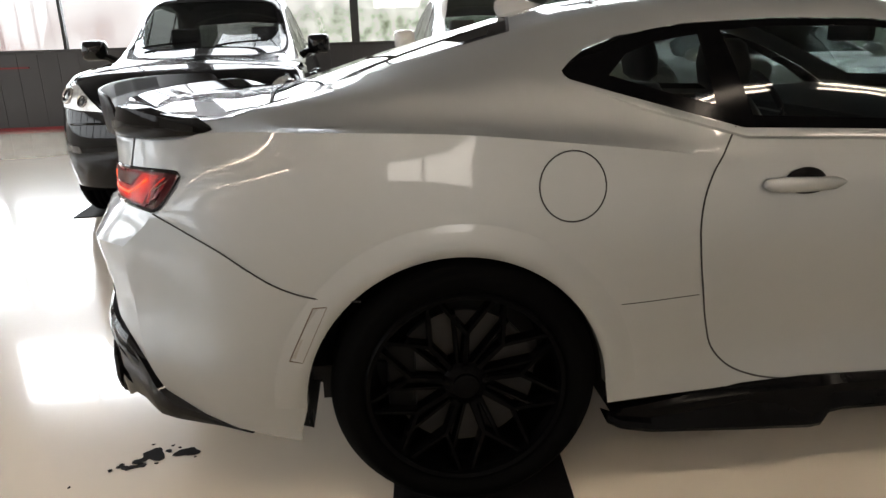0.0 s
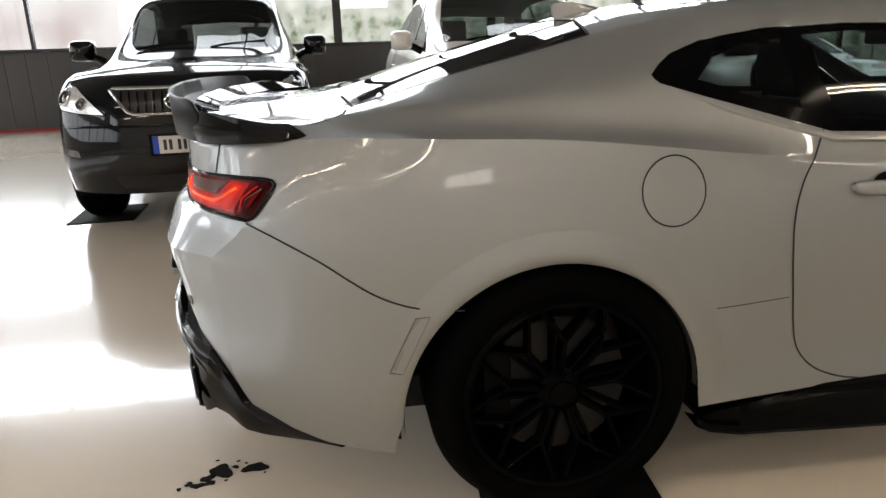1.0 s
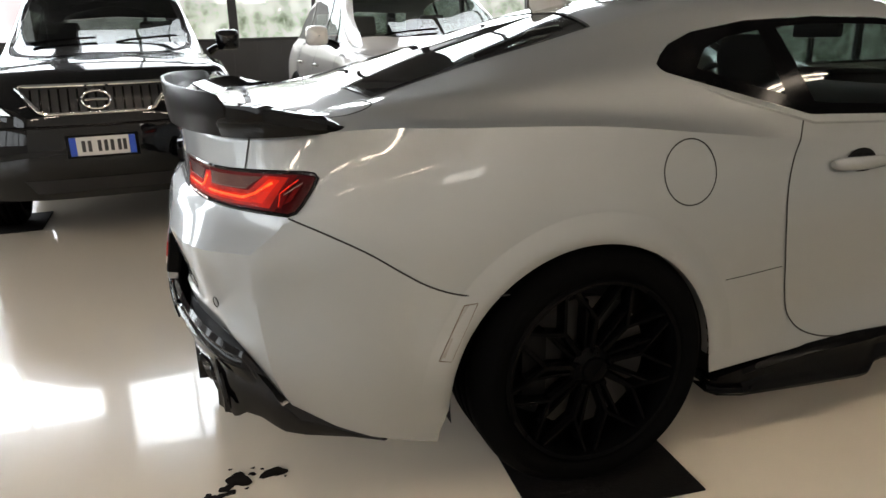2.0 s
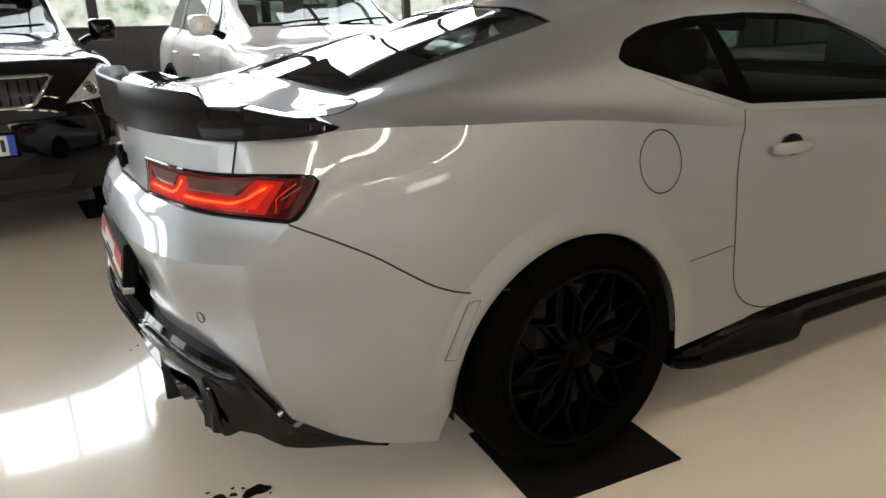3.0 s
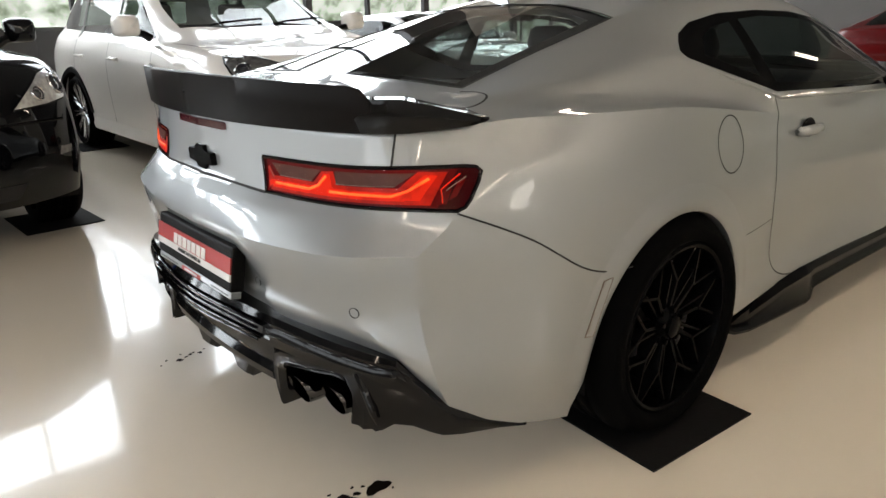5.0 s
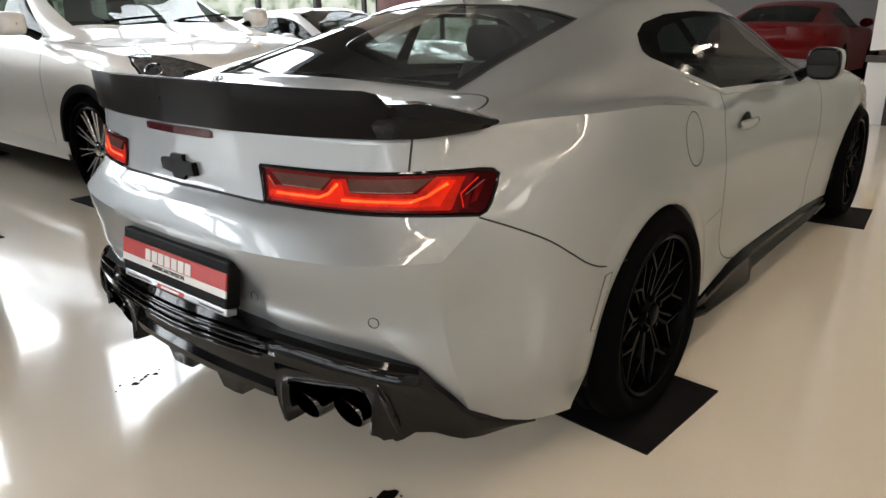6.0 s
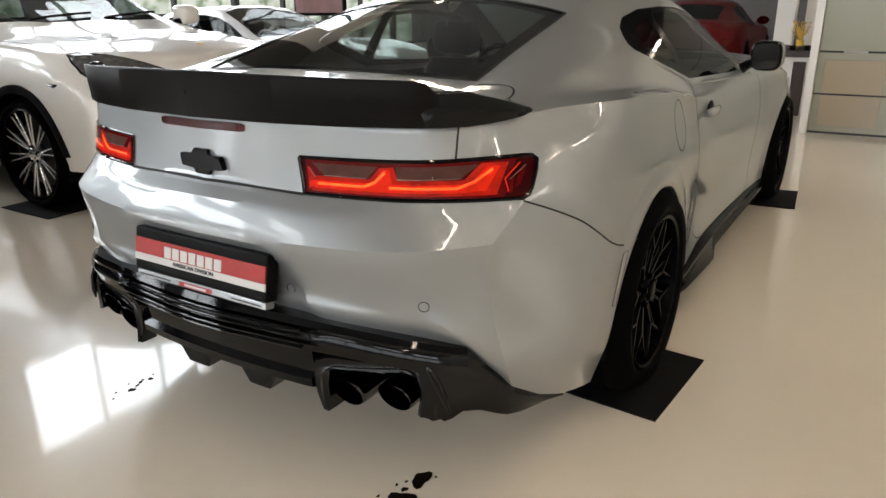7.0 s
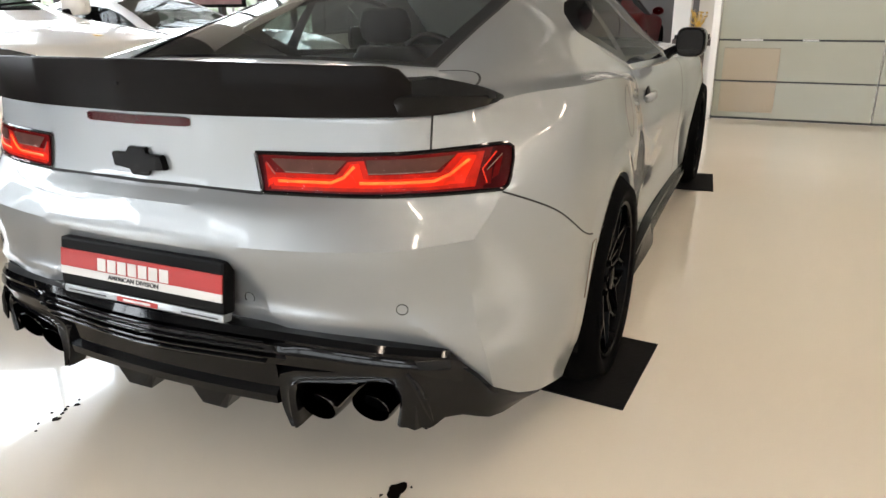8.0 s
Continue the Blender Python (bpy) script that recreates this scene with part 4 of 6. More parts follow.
def mirror(car, side):
    root = part("door_mirror", bmesh.new(), M_GLOSS, car, "door mirror with a black bezel and silver shell")
    bm = bmesh.new()
    rows = []
    for x, w, h in ((1.70, .062, .060), (1.705, .068, .068), (1.73, .074, .073), (1.78, .074, .071), (1.83, .060, .056), (1.865, .030, .028), (1.875, .008, .008)):
        rows.append([(x, side * (.955 + w * math.copysign(abs(math.cos(a)) ** .6, math.cos(a))), 1.0 + h * math.copysign(abs(math.sin(a)) ** .6, math.sin(a))) for a in np.linspace(0, 2 * math.pi, 29)])
    grid(bm, rows, flip=side < 0)
    part("mirror_shell", bm, M_SILVER, root, "silver mirror shell", sharp=50)
    bm = bmesh.new()
    ang = np.linspace(0, 2 * math.pi, 33)
    pw = lambda v: math.copysign(abs(v) ** .6, v)
    grid(bm, [[(x, side * (.955 + w * pw(math.cos(a))), 1.0 + h * pw(math.sin(a))) for a in ang] for x, w, h in ((1.712, .0715, .0715), (1.700, .070, .0705), (1.694, .066, .066), (1.699, .061, .060))], flip=side < 0)
    part("mirror_bezel", bm, M_GLOSS, root)
    bm = bmesh.new()
    bm.faces.new([bm.verts.new((1.700 + .012 * math.cos(a), side * (.955 + .063 * math.copysign(abs(math.cos(a)) ** .6, math.cos(a))), 1.0 + .061 * math.copysign(abs(math.sin(a)) ** .6, math.sin(a)))) for a in np.linspace(0, 2 * math.pi, 28, endpoint=False)])
    part("mirror_glass", bm, M_MIRROR, root, "mirror glass")
    bm = bmesh.new()
    tube(bm, [(1.80, side * .83, .93), (1.80, side * .86, .95), (1.79, side * .90, .965)], [.028, .024, .022], 10)
    part("mirror_foot", bm, M_GLOSS, root)


def skirt(car, side):
    """Black side skirt under the sill, deeper in a fin ahead of the rear wheel."""
    bm = bmesh.new()
    rows = []
    for x, top, yo, zb in ((.435, .236, .915, .196), (.47, .240, .928, .182), (.55, .250, .940, .172), (.80, .278, .945, .160), (1.00, .282, .945, .150), (1.035, .281, .942, .152), (1.06, .281, .936, .186), (1.10, .280, .932, .190), (1.40, .274, .930, .188), (2.00, .258, .930, .178), (2.40, .24, .928, .172), (2.46, .235, .915, .19)):
        rows.append([(x, side * .86, top + .012), (x, side * (.902 if x > .6 else .926), top + .006), (x, side * (yo - .012), top - .012), (x, side * (yo - .016), top - .040), (x, side * (yo - .004), zb + .026), (x, side * yo, zb + .012), (x, side * (yo - .006), zb), (x, side * .84, zb + .008)])
    grid(bm, rows, flip=side < 0)
    part("side_skirt", bm, M_TRIM, car, "black side skirt with a fin", sharp=25)


def marker(car, side, bvh):
    """Slanting side marker lamp behind the wheel opening."""
    quad = [(-.288, .598), (-.322, .596), (-.390, .462), (-.358, .455)]
    for nm, k0, k1, m, lift in (("side_marker", 0, 1, M_AMBER, .004), ("side_marker_reflector", .58, .94, M_MARKLENS, .0048)):
        bm = bmesh.new()
        rows = []
        for t in np.linspace(k0, k1, 9):
            row = []
            for s in (0.0 if k0 == 0 else .12, .5, 1.0 if k0 == 0 else .88):
                x = (quad[0][0] * (1 - s) + quad[1][0] * s) * (1 - t) + (quad[3][0] * (1 - s) + quad[2][0] * s) * t
                z = (quad[0][1] * (1 - s) + quad[1][1] * s) * (1 - t) + (quad[3][1] * (1 - s) + quad[2][1] * s) * t
                h, n = on_surface(bvh, x, z, "y", -1)
                p = h + n * lift
                row.append((p.x, p.y if side < 0 else -p.y, p.z))
            rows.append(row)
        grid(bm, rows, flip=side < 0)
        part(nm, bm, m, car)
    bm = bmesh.new()
    pts = []
    for a, b in dense(quad, .012, True):
        h, n = on_surface(bvh, a, b, "y", -1)
        pts.append((h if side < 0 else Vector((h.x, -h.y, h.z)), n if side < 0 else Vector((n.x, -n.y, n.z))))
    ribbon(bm, pts, .003, .0042)
    part("side_marker_edge", bm, M_MARKEDGE, car)


def even(poly, n):
    """A line cut into equal steps."""
    d = [0.0]
    for p, q in zip(poly, poly[1:]):
        d.append(d[-1] + math.dist(p, q))
    t = np.linspace(0, d[-1], n)
    return list(zip(np.interp(t, d, [p[0] for p in poly]), np.interp(t, d, [p[1] for p in poly])))


def tail_lamp(car, lens, side, bvh):
    cover = shifted(lens.copy(), .007)
    root = part("tail_lamp", lens, M_DARKLENS, car, "lit red tail lamp with glowing light bars", sharp=60)

    def on(a, b, lift):
        h, n = on_surface(bvh, a, b, "x", -1)
        h = h + n * lift
        return (h.x, h.y if side < 0 else -h.y, h.z)

    def bar(nm, pts, r, m, lift, label=""):
        bm = bmesh.new()
        line = [on(a, b, lift) for a, b in dense(pts, .012)]
        tube(bm, line, r, 10)
        part(nm, bm, m, root, label)

    def patch(nm, poly, m, lift, label=""):
        """Panel between a lower and an upper line."""
        bm = bmesh.new()
        lo, hi = poly
        rows = []
        for t in np.linspace(0, 1, 5):
            rows.append([on(p[0] * (1 - t) + q[0] * t, p[1] * (1 - t) + q[1] * t, lift) for p, q in zip(even(lo, 14), even(hi, 14))])
        grid(bm, rows, flip=side < 0)
        part(nm, bm, m, root, label)

    y = lambda f: -.330 - f * .485
    q = lambda pts: [(y(f), z) for f, z in pts]
    # red field with a glowing lower half that climbs between the chambers
    patch("red_lens", (q([(.02, .832), (.93, .832)]), q([(.01, .911), (.93, .912)])), M_REDLENS, .002)
    patch("glow_panel", (q([(.050, .8355), (.90, .837)]), q([(.040, .872), (.80, .872)])), M_GLOWRED, .003, "glowing red field")
    patch("glow_band", (q([(.065, .843), (.80, .844)]), q([(.055, .862), (.78, .863)])), M_GLOWBAND, .0036, "bright band of the light")
    patch("glow_rise", (q([(.335, .860), (.500, .860)]), q([(.405, .900), (.472, .903)])), M_GLOWRED, .0033, "glowing red field")
    patch("glow_band", (q([(.365, .858), (.470, .858)]), q([(.418, .894), (.452, .896)])), M_GLOWBAND, .0038, "bright band of the light")
    patch("glow_rise", (q([(.735, .850), (.90, .838)]), q([(.815, .908), (.905, .906)])), M_GLOWRED, .0033, "glowing red field")
    patch("glow_band", (q([(.765, .846), (.855, .846)]), q([(.838, .900), (.880, .899)])), M_GLOWBAND, .0038, "bright band of the light")
    patch("glow_rise", (q([(.035, .838), (.085, .862)]), q([(.022, .893), (.036, .893)])), M_GLOWRED, .0033)
    for lo, hi in (([(.118, .8745), (.345, .8745)], [(.050, .9030), (.400, .9030)]), ([(.490, .8745), (.750, .8755)], [(.482, .904), (.808, .905)])):
        patch("chamber", (q(lo), q(hi)), M_SMOKE, .0042, "smoked brown chamber")
        bar("chamber_rim", q(lo), .0010, M_FACET, .0048, "pale chamber edge")
    # light guides
    bar("light_guide", q([(.085, .8545), (.33, .8545), (.385, .866), (.432, .890)]), .0034, M_GLOWCORE, .003, "bright orange-red light guide")
    bar("light_guide", q([(.455, .8545), (.745, .8545), (.800, .866), (.858, .893)]), .0034, M_GLOWCORE, .003, "bright orange-red light guide")
    # cut facets at both ends
    bar("facet_edge", q([(.945, .902), (.912, .870), (.940, .842)]), .0014, M_GLOWBAND, .0045)
    bar("facet_edge", q([(.968, .896), (.930, .868)]), .0011, M_FACET, .0045)
    bar("facet_edge", q([(.032, .892), (.070, .868)]), .0009, M_FACET, .0045)
    for lo, hi, m in (([(.93, .838), (.955, .840)], [(.925, .862), (.945, .872)], M_REDLENS), ([(.955, .848), (.975, .856)], [(.952, .884), (.972, .893)], M_REDLENS), ([(.040, .842), (.060, .848)], [(.036, .856), (.058, .862)], M_GLOWBAND)):
        patch("facet", (q(lo), q(hi)), m, .0045)
    part("lens_cover", cover, M_COVER, root, "clear red-tinted outer lens", sharp=60).visible_shadow = False
    # black bezel round the lens
    bm = bmesh.new()
    pts = []
    for a, b in dense(LAMP, .012, True):
        h, n = on_surface(bvh, a, b, "x", -1)
        if h:
            pts.append((h if side < 0 else Vector((h.x, -h.y, h.z)), n if side < 0 else Vector((n.x, -n.y, n.z))))
    ribbon(bm, pts, .009, .003)
    part("bezel", bm, M_GLOSS, root, "gloss black bezel")


def spoiler(car):
    root = part("rear_spoiler", bmesh.new(), M_GLOSS, car, "black rear spoiler with an upright blade")
    # base wing lying on the deck edge, tapering to a point on each flank
    line = curve([(-.935, 0, 0), (-.905, .32, 0), (-.852, .52, 0), (-.792, .645, 0), (-.70, .722, 0), (-.61, .757, 0), (-.550, .766, 0)], .03)[:, :2]
    line = [(x, -y) for x, y in line[::-1]] + [(x, y) for x, y in line[1:]]
    bm = bmesh.new()
    rows = []
    for x, y in line:
        e = min(1.0, max(0.0, (abs(x + .548)) / .10))
        t = min(1.0, max(0.0, (-.548 - x) / .20))
        up = .062 * t ** .9
        inn = .02 + .085 * t
        n = Vector((x + .25, y * .8)).normalized()
        o, i = Vector((x, y)) + n * (.002 + .016 * t), Vector((x, y)) - n * inn
        m = Vector((x, y)) - n * inn * .35
        rows.append([(o.x, o.y, 1.004 - .010 * t), ((o + n * .004).x, (o + n * .004).y, 1.005 + up * .35), (o.x, o.y, 1.008 + up), (m.x, m.y, 1.014 + up * .9), (i.x, i.y, 1.010 + .030 * min(1, 3 * t)), (i.x, i.y, 1.0)])
    grid(bm, rows, flip=True)
    part("spoiler_base", bm, M_WING, root, sharp=20)
    # upright blade
    bm = bmesh.new()
    pl = curve([(-.952, 0, 0), (-.925, .32, 0), (-.872, .52, 0), (-.828, .61, 0), (-.795, .655, 0)], .025)[:, :2]
    pl = [(x, -y) for x, y in pl[::-1]] + [(x, y) for x, y in pl[1:]]
    rows = []
    for x, y in pl:
        f = abs(y) / .655
        ztop = 1.112 - .014 * f * f - .034 * max(0, (f - .93) / .07) ** 2.5
        rows.append([(x - .010, y, .996), (x - .013, y, 1.03), (x - .018, y, ztop - .004), (x - .016, y, ztop), (x - .010, y, ztop), (x - .007, y, ztop - .004), (x + .002, y, 1.03), (x + .004, y, 1.012)])
    g = grid(bm, rows, flip=True)
    for r in (g[0], g[-1]):
        bm.faces.new(r)
    part("spoiler_blade", bm, M_BLADE, root, "black upright blade", sharp=30)
    for y in (-.58, -.40, -.22, 0, .22, .40, .58):
        bm = bmesh.new()
        x = float(np.interp(abs(y), [0, .32, .52, .655], [-.952, -.925, -.872, -.795])) - .016
        rings = lathe(bm, [(.0045, .006), (.0045, -.001), (.002, -.002)], 10, "x", (x, y, 1.058))
        disc(bm, rings[-1])
        part("bolt", bm, M_PLASTIC, root)


def diffuser(car):
    root = part("rear_diffuser", bmesh.new(), M_GLOSS, car, "gloss black rear diffuser with fins and exhaust openings")
    edge = list(map(tuple, curve([(-.985, 0, .520), (-.983, .09, .520), (-.972, .22, .519), (-.945, .42, .514), (-.895, .60, .497), (-.824, .736, .474)], .025)))
    edge += [(-.824 + .10 * t, .736 + .078 * t, .474 - .152 * t) for t in (.2, .4, .6, .8, 1.0)]
    full = [(x, -y, z) for x, y, z in edge[::-1]] + [tuple(p) for p in edge[1:]]
    # upper lip with stepped ridges
    bm = bmesh.new()
    rows = []
    for x, y, z in full:
        f = min(1, abs(y) / .80)
        n = Vector((-1, 0.9 * y * abs(y) / .6, 0)).normalized()
        k = 1 - .85 * min(1, max(0, (abs(y) - .70) / .10))
        r = max(0.0, min(1.0, (.40 - abs(y)) / .06))
        prof = [(-.040, .004), (.020, .004), (.030, -.014), (.030 - .018 * r, -.022), (.034, -.030), (.038, -.050), (.036 - .022 * r, -.058), (.034, -.066), (.030, -.086), (.004, -.098), (-.02, -.125), (-.05, -.14)]
        rows.append([(x + n.x * o * k, y + n.y * o * k, z + d * (1 - .25 * f) * (1 - .75 * max(0, (abs(y) - .76) / .055))) for o, d in prof])
    grid(bm, rows)
    part("diffuser_lip", bm, M_GLOSS, root, sharp=25)
    # thin ridges across the middle of the lip
    for drop, out in ((-.024, .034), (-.040, .040), (-.062, .040), (-.080, .036)):
        bm = bmesh.new()
        line = []
        for x, y, z in full:
            if abs(y) < .37:
                n = Vector((-1, 0.9 * y * abs(y) / .6, 0)).normalized()
                line.append((x + n.x * out, y + n.y * out, z + drop * (1 - .25 * abs(y) / .8)))
        tube(bm, line, .0035, 6)
        part("lip_ridge", bm, M_GLOSS, root)
    # lower valance between the exhaust openings, raking forward
    bm = bmesh.new()
    rows = []
    for y in np.linspace(-.345, .345, 25):
        x = -.955 + .16 * y * y
        rows.append([(x + .03, y, .43), (x - .012, y, .415), (x - .006, y, .352), (x - .022, y, .335), (x - .018, y, .312), (x + .04, y, .300), (x + .25, y, .28), (x + .45, y, .26)])
    grid(bm, rows)
    part("valance", bm, M_GLOSS, root, sharp=30)
    # corner pods outside the exhausts
    for side in (-1, 1):
        bm = bmesh.new()
        rows = []
        for y, xo, zt, zb in ((.665, -.902, .455, .345), (.680, -.892, .462, .300), (.70, -.878, .466, .282), (.715, -.866, .467, .288), (.735, -.846, .460, .305), (.765, -.812, .427, .300), (.795, -.782, .388, .284), (.815, -.760, .350, .275), (.832, -.715, .316, .266), (.852, -.60, .264, .245), (.868, -.52, .238, .225)):
            rows.append([(xo + .07, side * (y - .02), zt + .02), (xo, side * y, zt), (xo - .008, side * (y + .002), (zt + zb) / 2), (xo + .004, side * y, zb), (xo + .10, side * (y - .06), zb + .01)])
        grid(bm, rows, flip=side > 0)
        part("corner_strake", bm, M_GLOSS, root, sharp=30)
        # sunk slot beside the exhaust opening
        bm = bmesh.new()
        tube(bm, [(-.899, side * .668, .435), (-.893, side * .690, .40), (-.886, side * .712, .345), (-.881, side * .720, .315)], [.006, .010, .009, .003], 8)
        part("strake_rib", bm, M_GLOSS, root)
        # exhaust opening: arched surround, dark box and two tips
        bm = bmesh.new()
        inner = [(.398, .258), (.392, .33), (.398, .362), (.425, .380), (.52, .394), (.600, .406), (.636, .400), (.650, .372), (.646, .335), (.640, .300)]
        outer = [(.376, .258), (.352, .31), (.345, .400), (.400, .424), (.52, .436), (.62, .446), (.672, .452), (.690, .400), (.694, .345), (.690, .285)]
        rows = []
        for (yi, zi), (yo, zo) in zip(even(inner, 30), even(outer, 30)):
            row = []
            for t, d in ((1.0, .050), (1.0, .012), (.82, -.004), (.5, -.001), (.22, -.007), (.04, .0), (0.0, .012), (0.0, .09)):
                yy = yi + (yo - yi) * t
                row.append((-.953 + .6 * (yy - .36) ** 2 + d, side * yy, zi + (zo - zi) * t))
            rows.append(row)
        grid(bm, rows, flip=side < 0)
        part("exhaust_surround", bm, M_GLOSS, root, sharp=50)
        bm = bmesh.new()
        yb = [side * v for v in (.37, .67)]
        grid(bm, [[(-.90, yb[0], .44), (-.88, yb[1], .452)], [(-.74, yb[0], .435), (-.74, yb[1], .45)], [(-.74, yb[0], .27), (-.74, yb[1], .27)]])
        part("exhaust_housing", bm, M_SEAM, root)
        for yy, xx, zz in ((.445, -.935, .318), (.575, -.910, .330)):
            bm = bmesh.new()
            r = .050
            lathe(bm, [(r - .009, .20), (r - .0065, .02), (r - .002, .0), (r, .003), (r + .0015, .025), (r, .22)], 40, "x", (xx, side * yy, zz))
            for v in bm.verts:
                v.co.z = zz + (v.co.z - zz) * .86
                v.co.x -= (v.co.z - zz) * .30
            part("exhaust_tip", bm, M_DARKCHROME, root, "dark polished oval exhaust tip")
            # disc in the shadow colour stands for the pipe's unlit depth
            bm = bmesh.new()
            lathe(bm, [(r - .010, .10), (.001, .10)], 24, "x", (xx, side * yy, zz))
            part("pipe_shade", bm, M_SEAM, root)
    # tapered fins under the valance
    for y in (-.128, .128):
        bm = bmesh.new()
        rows = []
        for x, zt, zb, wt, wb in ((-.952, .322, .256, .074, .026), (-.930, .318, .238, .076, .028), (-.62, .29, .244, .076, .028)):
            rows.append([(x, y - wt, zt), (x, y - wb, zb), (x, y + wb, zb), (x, y + wt, zt)])
        grid(bm, rows)
        bm.faces.new([bm.verts.new(p) for p in rows[0]])
        part("fin", bm, M_GLOSS, root, smooth=False)


def text_mesh(name, body, size, m, material, parent, extrude=0.0008, stretch=1.0, bold=0.0):
    cu = bpy.data.curves.new(name, "FONT")
    cu.body, cu.size, cu.extrude, cu.align_x, cu.align_y, cu.offset = body, size, extrude, "CENTER", "CENTER", bold
    ob = bpy.data.objects.new(name, cu)
    scene.collection.objects.link(ob)
    me = bpy.data.meshes.new_from_object(ob.evaluated_get(bpy.context.evaluated_depsgraph_get()))
    bpy.data.objects.remove(ob)
    me.transform(m @ Matrix.Diagonal((stretch, 1, 1, 1)))
    me.materials.clear()
    me.materials.append(material)
    t = new(name, me)
    t.parent = parent
    return t


def rear_details(car, bvh):
    # high brake light
    bm = bmesh.new()
    rows = []
    for y in np.linspace(-.160, .160, 25):
        h, n = on_surface(bvh, -abs(y) if y else -.001, .974, "x", -1)
        e = max(0.0, (abs(y) - .145) / .015)
        z, hh, d = .974, .0125 * (1 - .35 * e), .006 * (1 - .7 * e)
        rows.append([(h.x + .004, y, z - hh), (h.x - d, y, z - hh * .8), (h.x - d, y, z + hh * .8), (h.x + .004, y, z + hh)])
    grid(bm, rows)
    part("high_brake_light", bm, mat("brake_light_red", (0.045, 0.003, 0.006), 0.15, 0, 0.15, 0.1, 60), car, "dark red high brake light strip", sharp=30)
    # plain cross-shaped badge
    bm = bmesh.new()
    poly = [(-.078, -.017), (-.024, -.017), (-.028, -.034), (.026, -.034), (.031, -.017), (.082, -.017), (.074, .017), (.026, .017), (.030, .034), (-.026, .034), (-.031, .017), (-.082, .017)]
    h, n = on_surface(bvh, -.02, .877, "x", -1)
    prism(bm, [(-a, .877 + b) for a, b in poly], h.x - .012, h.x + .012, "x")
    bmesh.ops.bevel(bm, geom=list(bm.edges), offset=.003, segments=2, affect="EDGES")
    part("badge", bm, M_SATIN, car, "black cross-shaped badge", smooth=False)
    # roof antenna
    bm = bmesh.new()
    rows = []
    for x, w, hh in ((.29, .006, .050), (.30, .014, .056), (.34, .018, .050), (.40, .017, .030), (.45, .011, .010), (.47, .004, .001)):
        h, n = on_surface(bvh, x, -.001, "z", 1)
        rows.append([(x + .012 if z == 0 else x, y, h.z - .003 + z * hh) for y, z in ((-w, 0), (-w * .7, .5), (-w * .3, .95), (0, 1), (w * .3, .95), (w * .7, .5), (w, 0))])
    grid(bm, rows)
    part("roof_antenna", bm, M_SILVER, car, "silver shark-fin antenna")
    # parking sensors
    for y, z in ((-.654, .584), (-.285, .576), (.285, .576), (.654, .584)):
        h, n = on_surface(bvh, -abs(y), z, "x", -1)
        q = Vector((n.x, n.y if y < 0 else -n.y, n.z)).to_track_quat("Z", "Y")
        p = Vector((h.x, h.y if y < 0 else -h.y, h.z))
        bm = bmesh.new()
        rr = lathe(bm, [(.0138, -.002), (.0138, .0012), (.0122, .0015), (.0118, -.001)], 24, "z")
        bm.transform(Matrix.Translation(p) @ q.to_matrix().to_4x4())
        s = part("parking_sensor", bm, M_SEAM, car)
        bm = bmesh.new()
        rr = lathe(bm, [(.0119, -.0006), (.0105, .0004)], 20, "z")
        disc(bm, rr[-1])
        bm.transform(Matrix.Translation(p) @ q.to_matrix().to_4x4())
        part("sensor_face", bm, M_SILVER, s)
    # show plate in red and white
    plate = part("plate_holder", bmesh.new(), M_PLASTIC, car, "show plate with red and white bands in a black holder")
    root_m = pose(-1.006, -.009, .618, 0, 10, 0)

    def slab_at(nm, y0, y1, z0, z1, x0, x1, m, bevel=0.0):
        bm = bmesh.new()
        box(bm, ((x0 + x1) / 2, (y0 + y1) / 2, (z0 + z1) / 2), (x1 - x0, y1 - y0, z1 - z0), bevel)
        bm.transform(root_m)
        return part(nm, bm, m, plate, smooth=False)

    slab_at("holder", -.260, .260, -.062, .062, 0, .04, M_PLASTIC, .008)
    slab_at("band_red", -.256, .256, -.0125, .032, -.003, .004, M_PLATER)
    slab_at("band_white", -.256, .256, -.0325, -.013, -.003, .004, M_PLATEW)
    face = Matrix(((0, 0, -1, 0), (-1, 0, 0, 0), (0, 1, 0, 0), (0, 0, 0, 1)))
    for i in range(7):
        slab_at("mark_block", .114 - i * .0333 - .0135, .114 - i * .0333 + .0135, -.010, .021, -.0045, -.002, M_PLATEW, .0)
    text_mesh("small_lettering", "AMERICAN DIVISION", .0155, root_m @ Matrix.Translation((-.0036, .012, -.0228)) @ face, M_INK, plate, stretch=1.12, bold=.0002)
    slab_at("lower_strip", -.255, .255, -.082, -.0625, .004, .035, M_SILVER, .004)
    slab_at("lower_band", -.058, .072, -.079, -.067, .002, .006, M_PLATER)
    slab_at("strip_mark", -.036, .050, -.0760, -.0705, .0005, .004, M_PLATEW)
    for y0, y1 in ((.11, .24), (-.24, -.13)):
        slab_at("strip_bar", y0, y1, -.0755, -.072, .003, .006, M_INK)


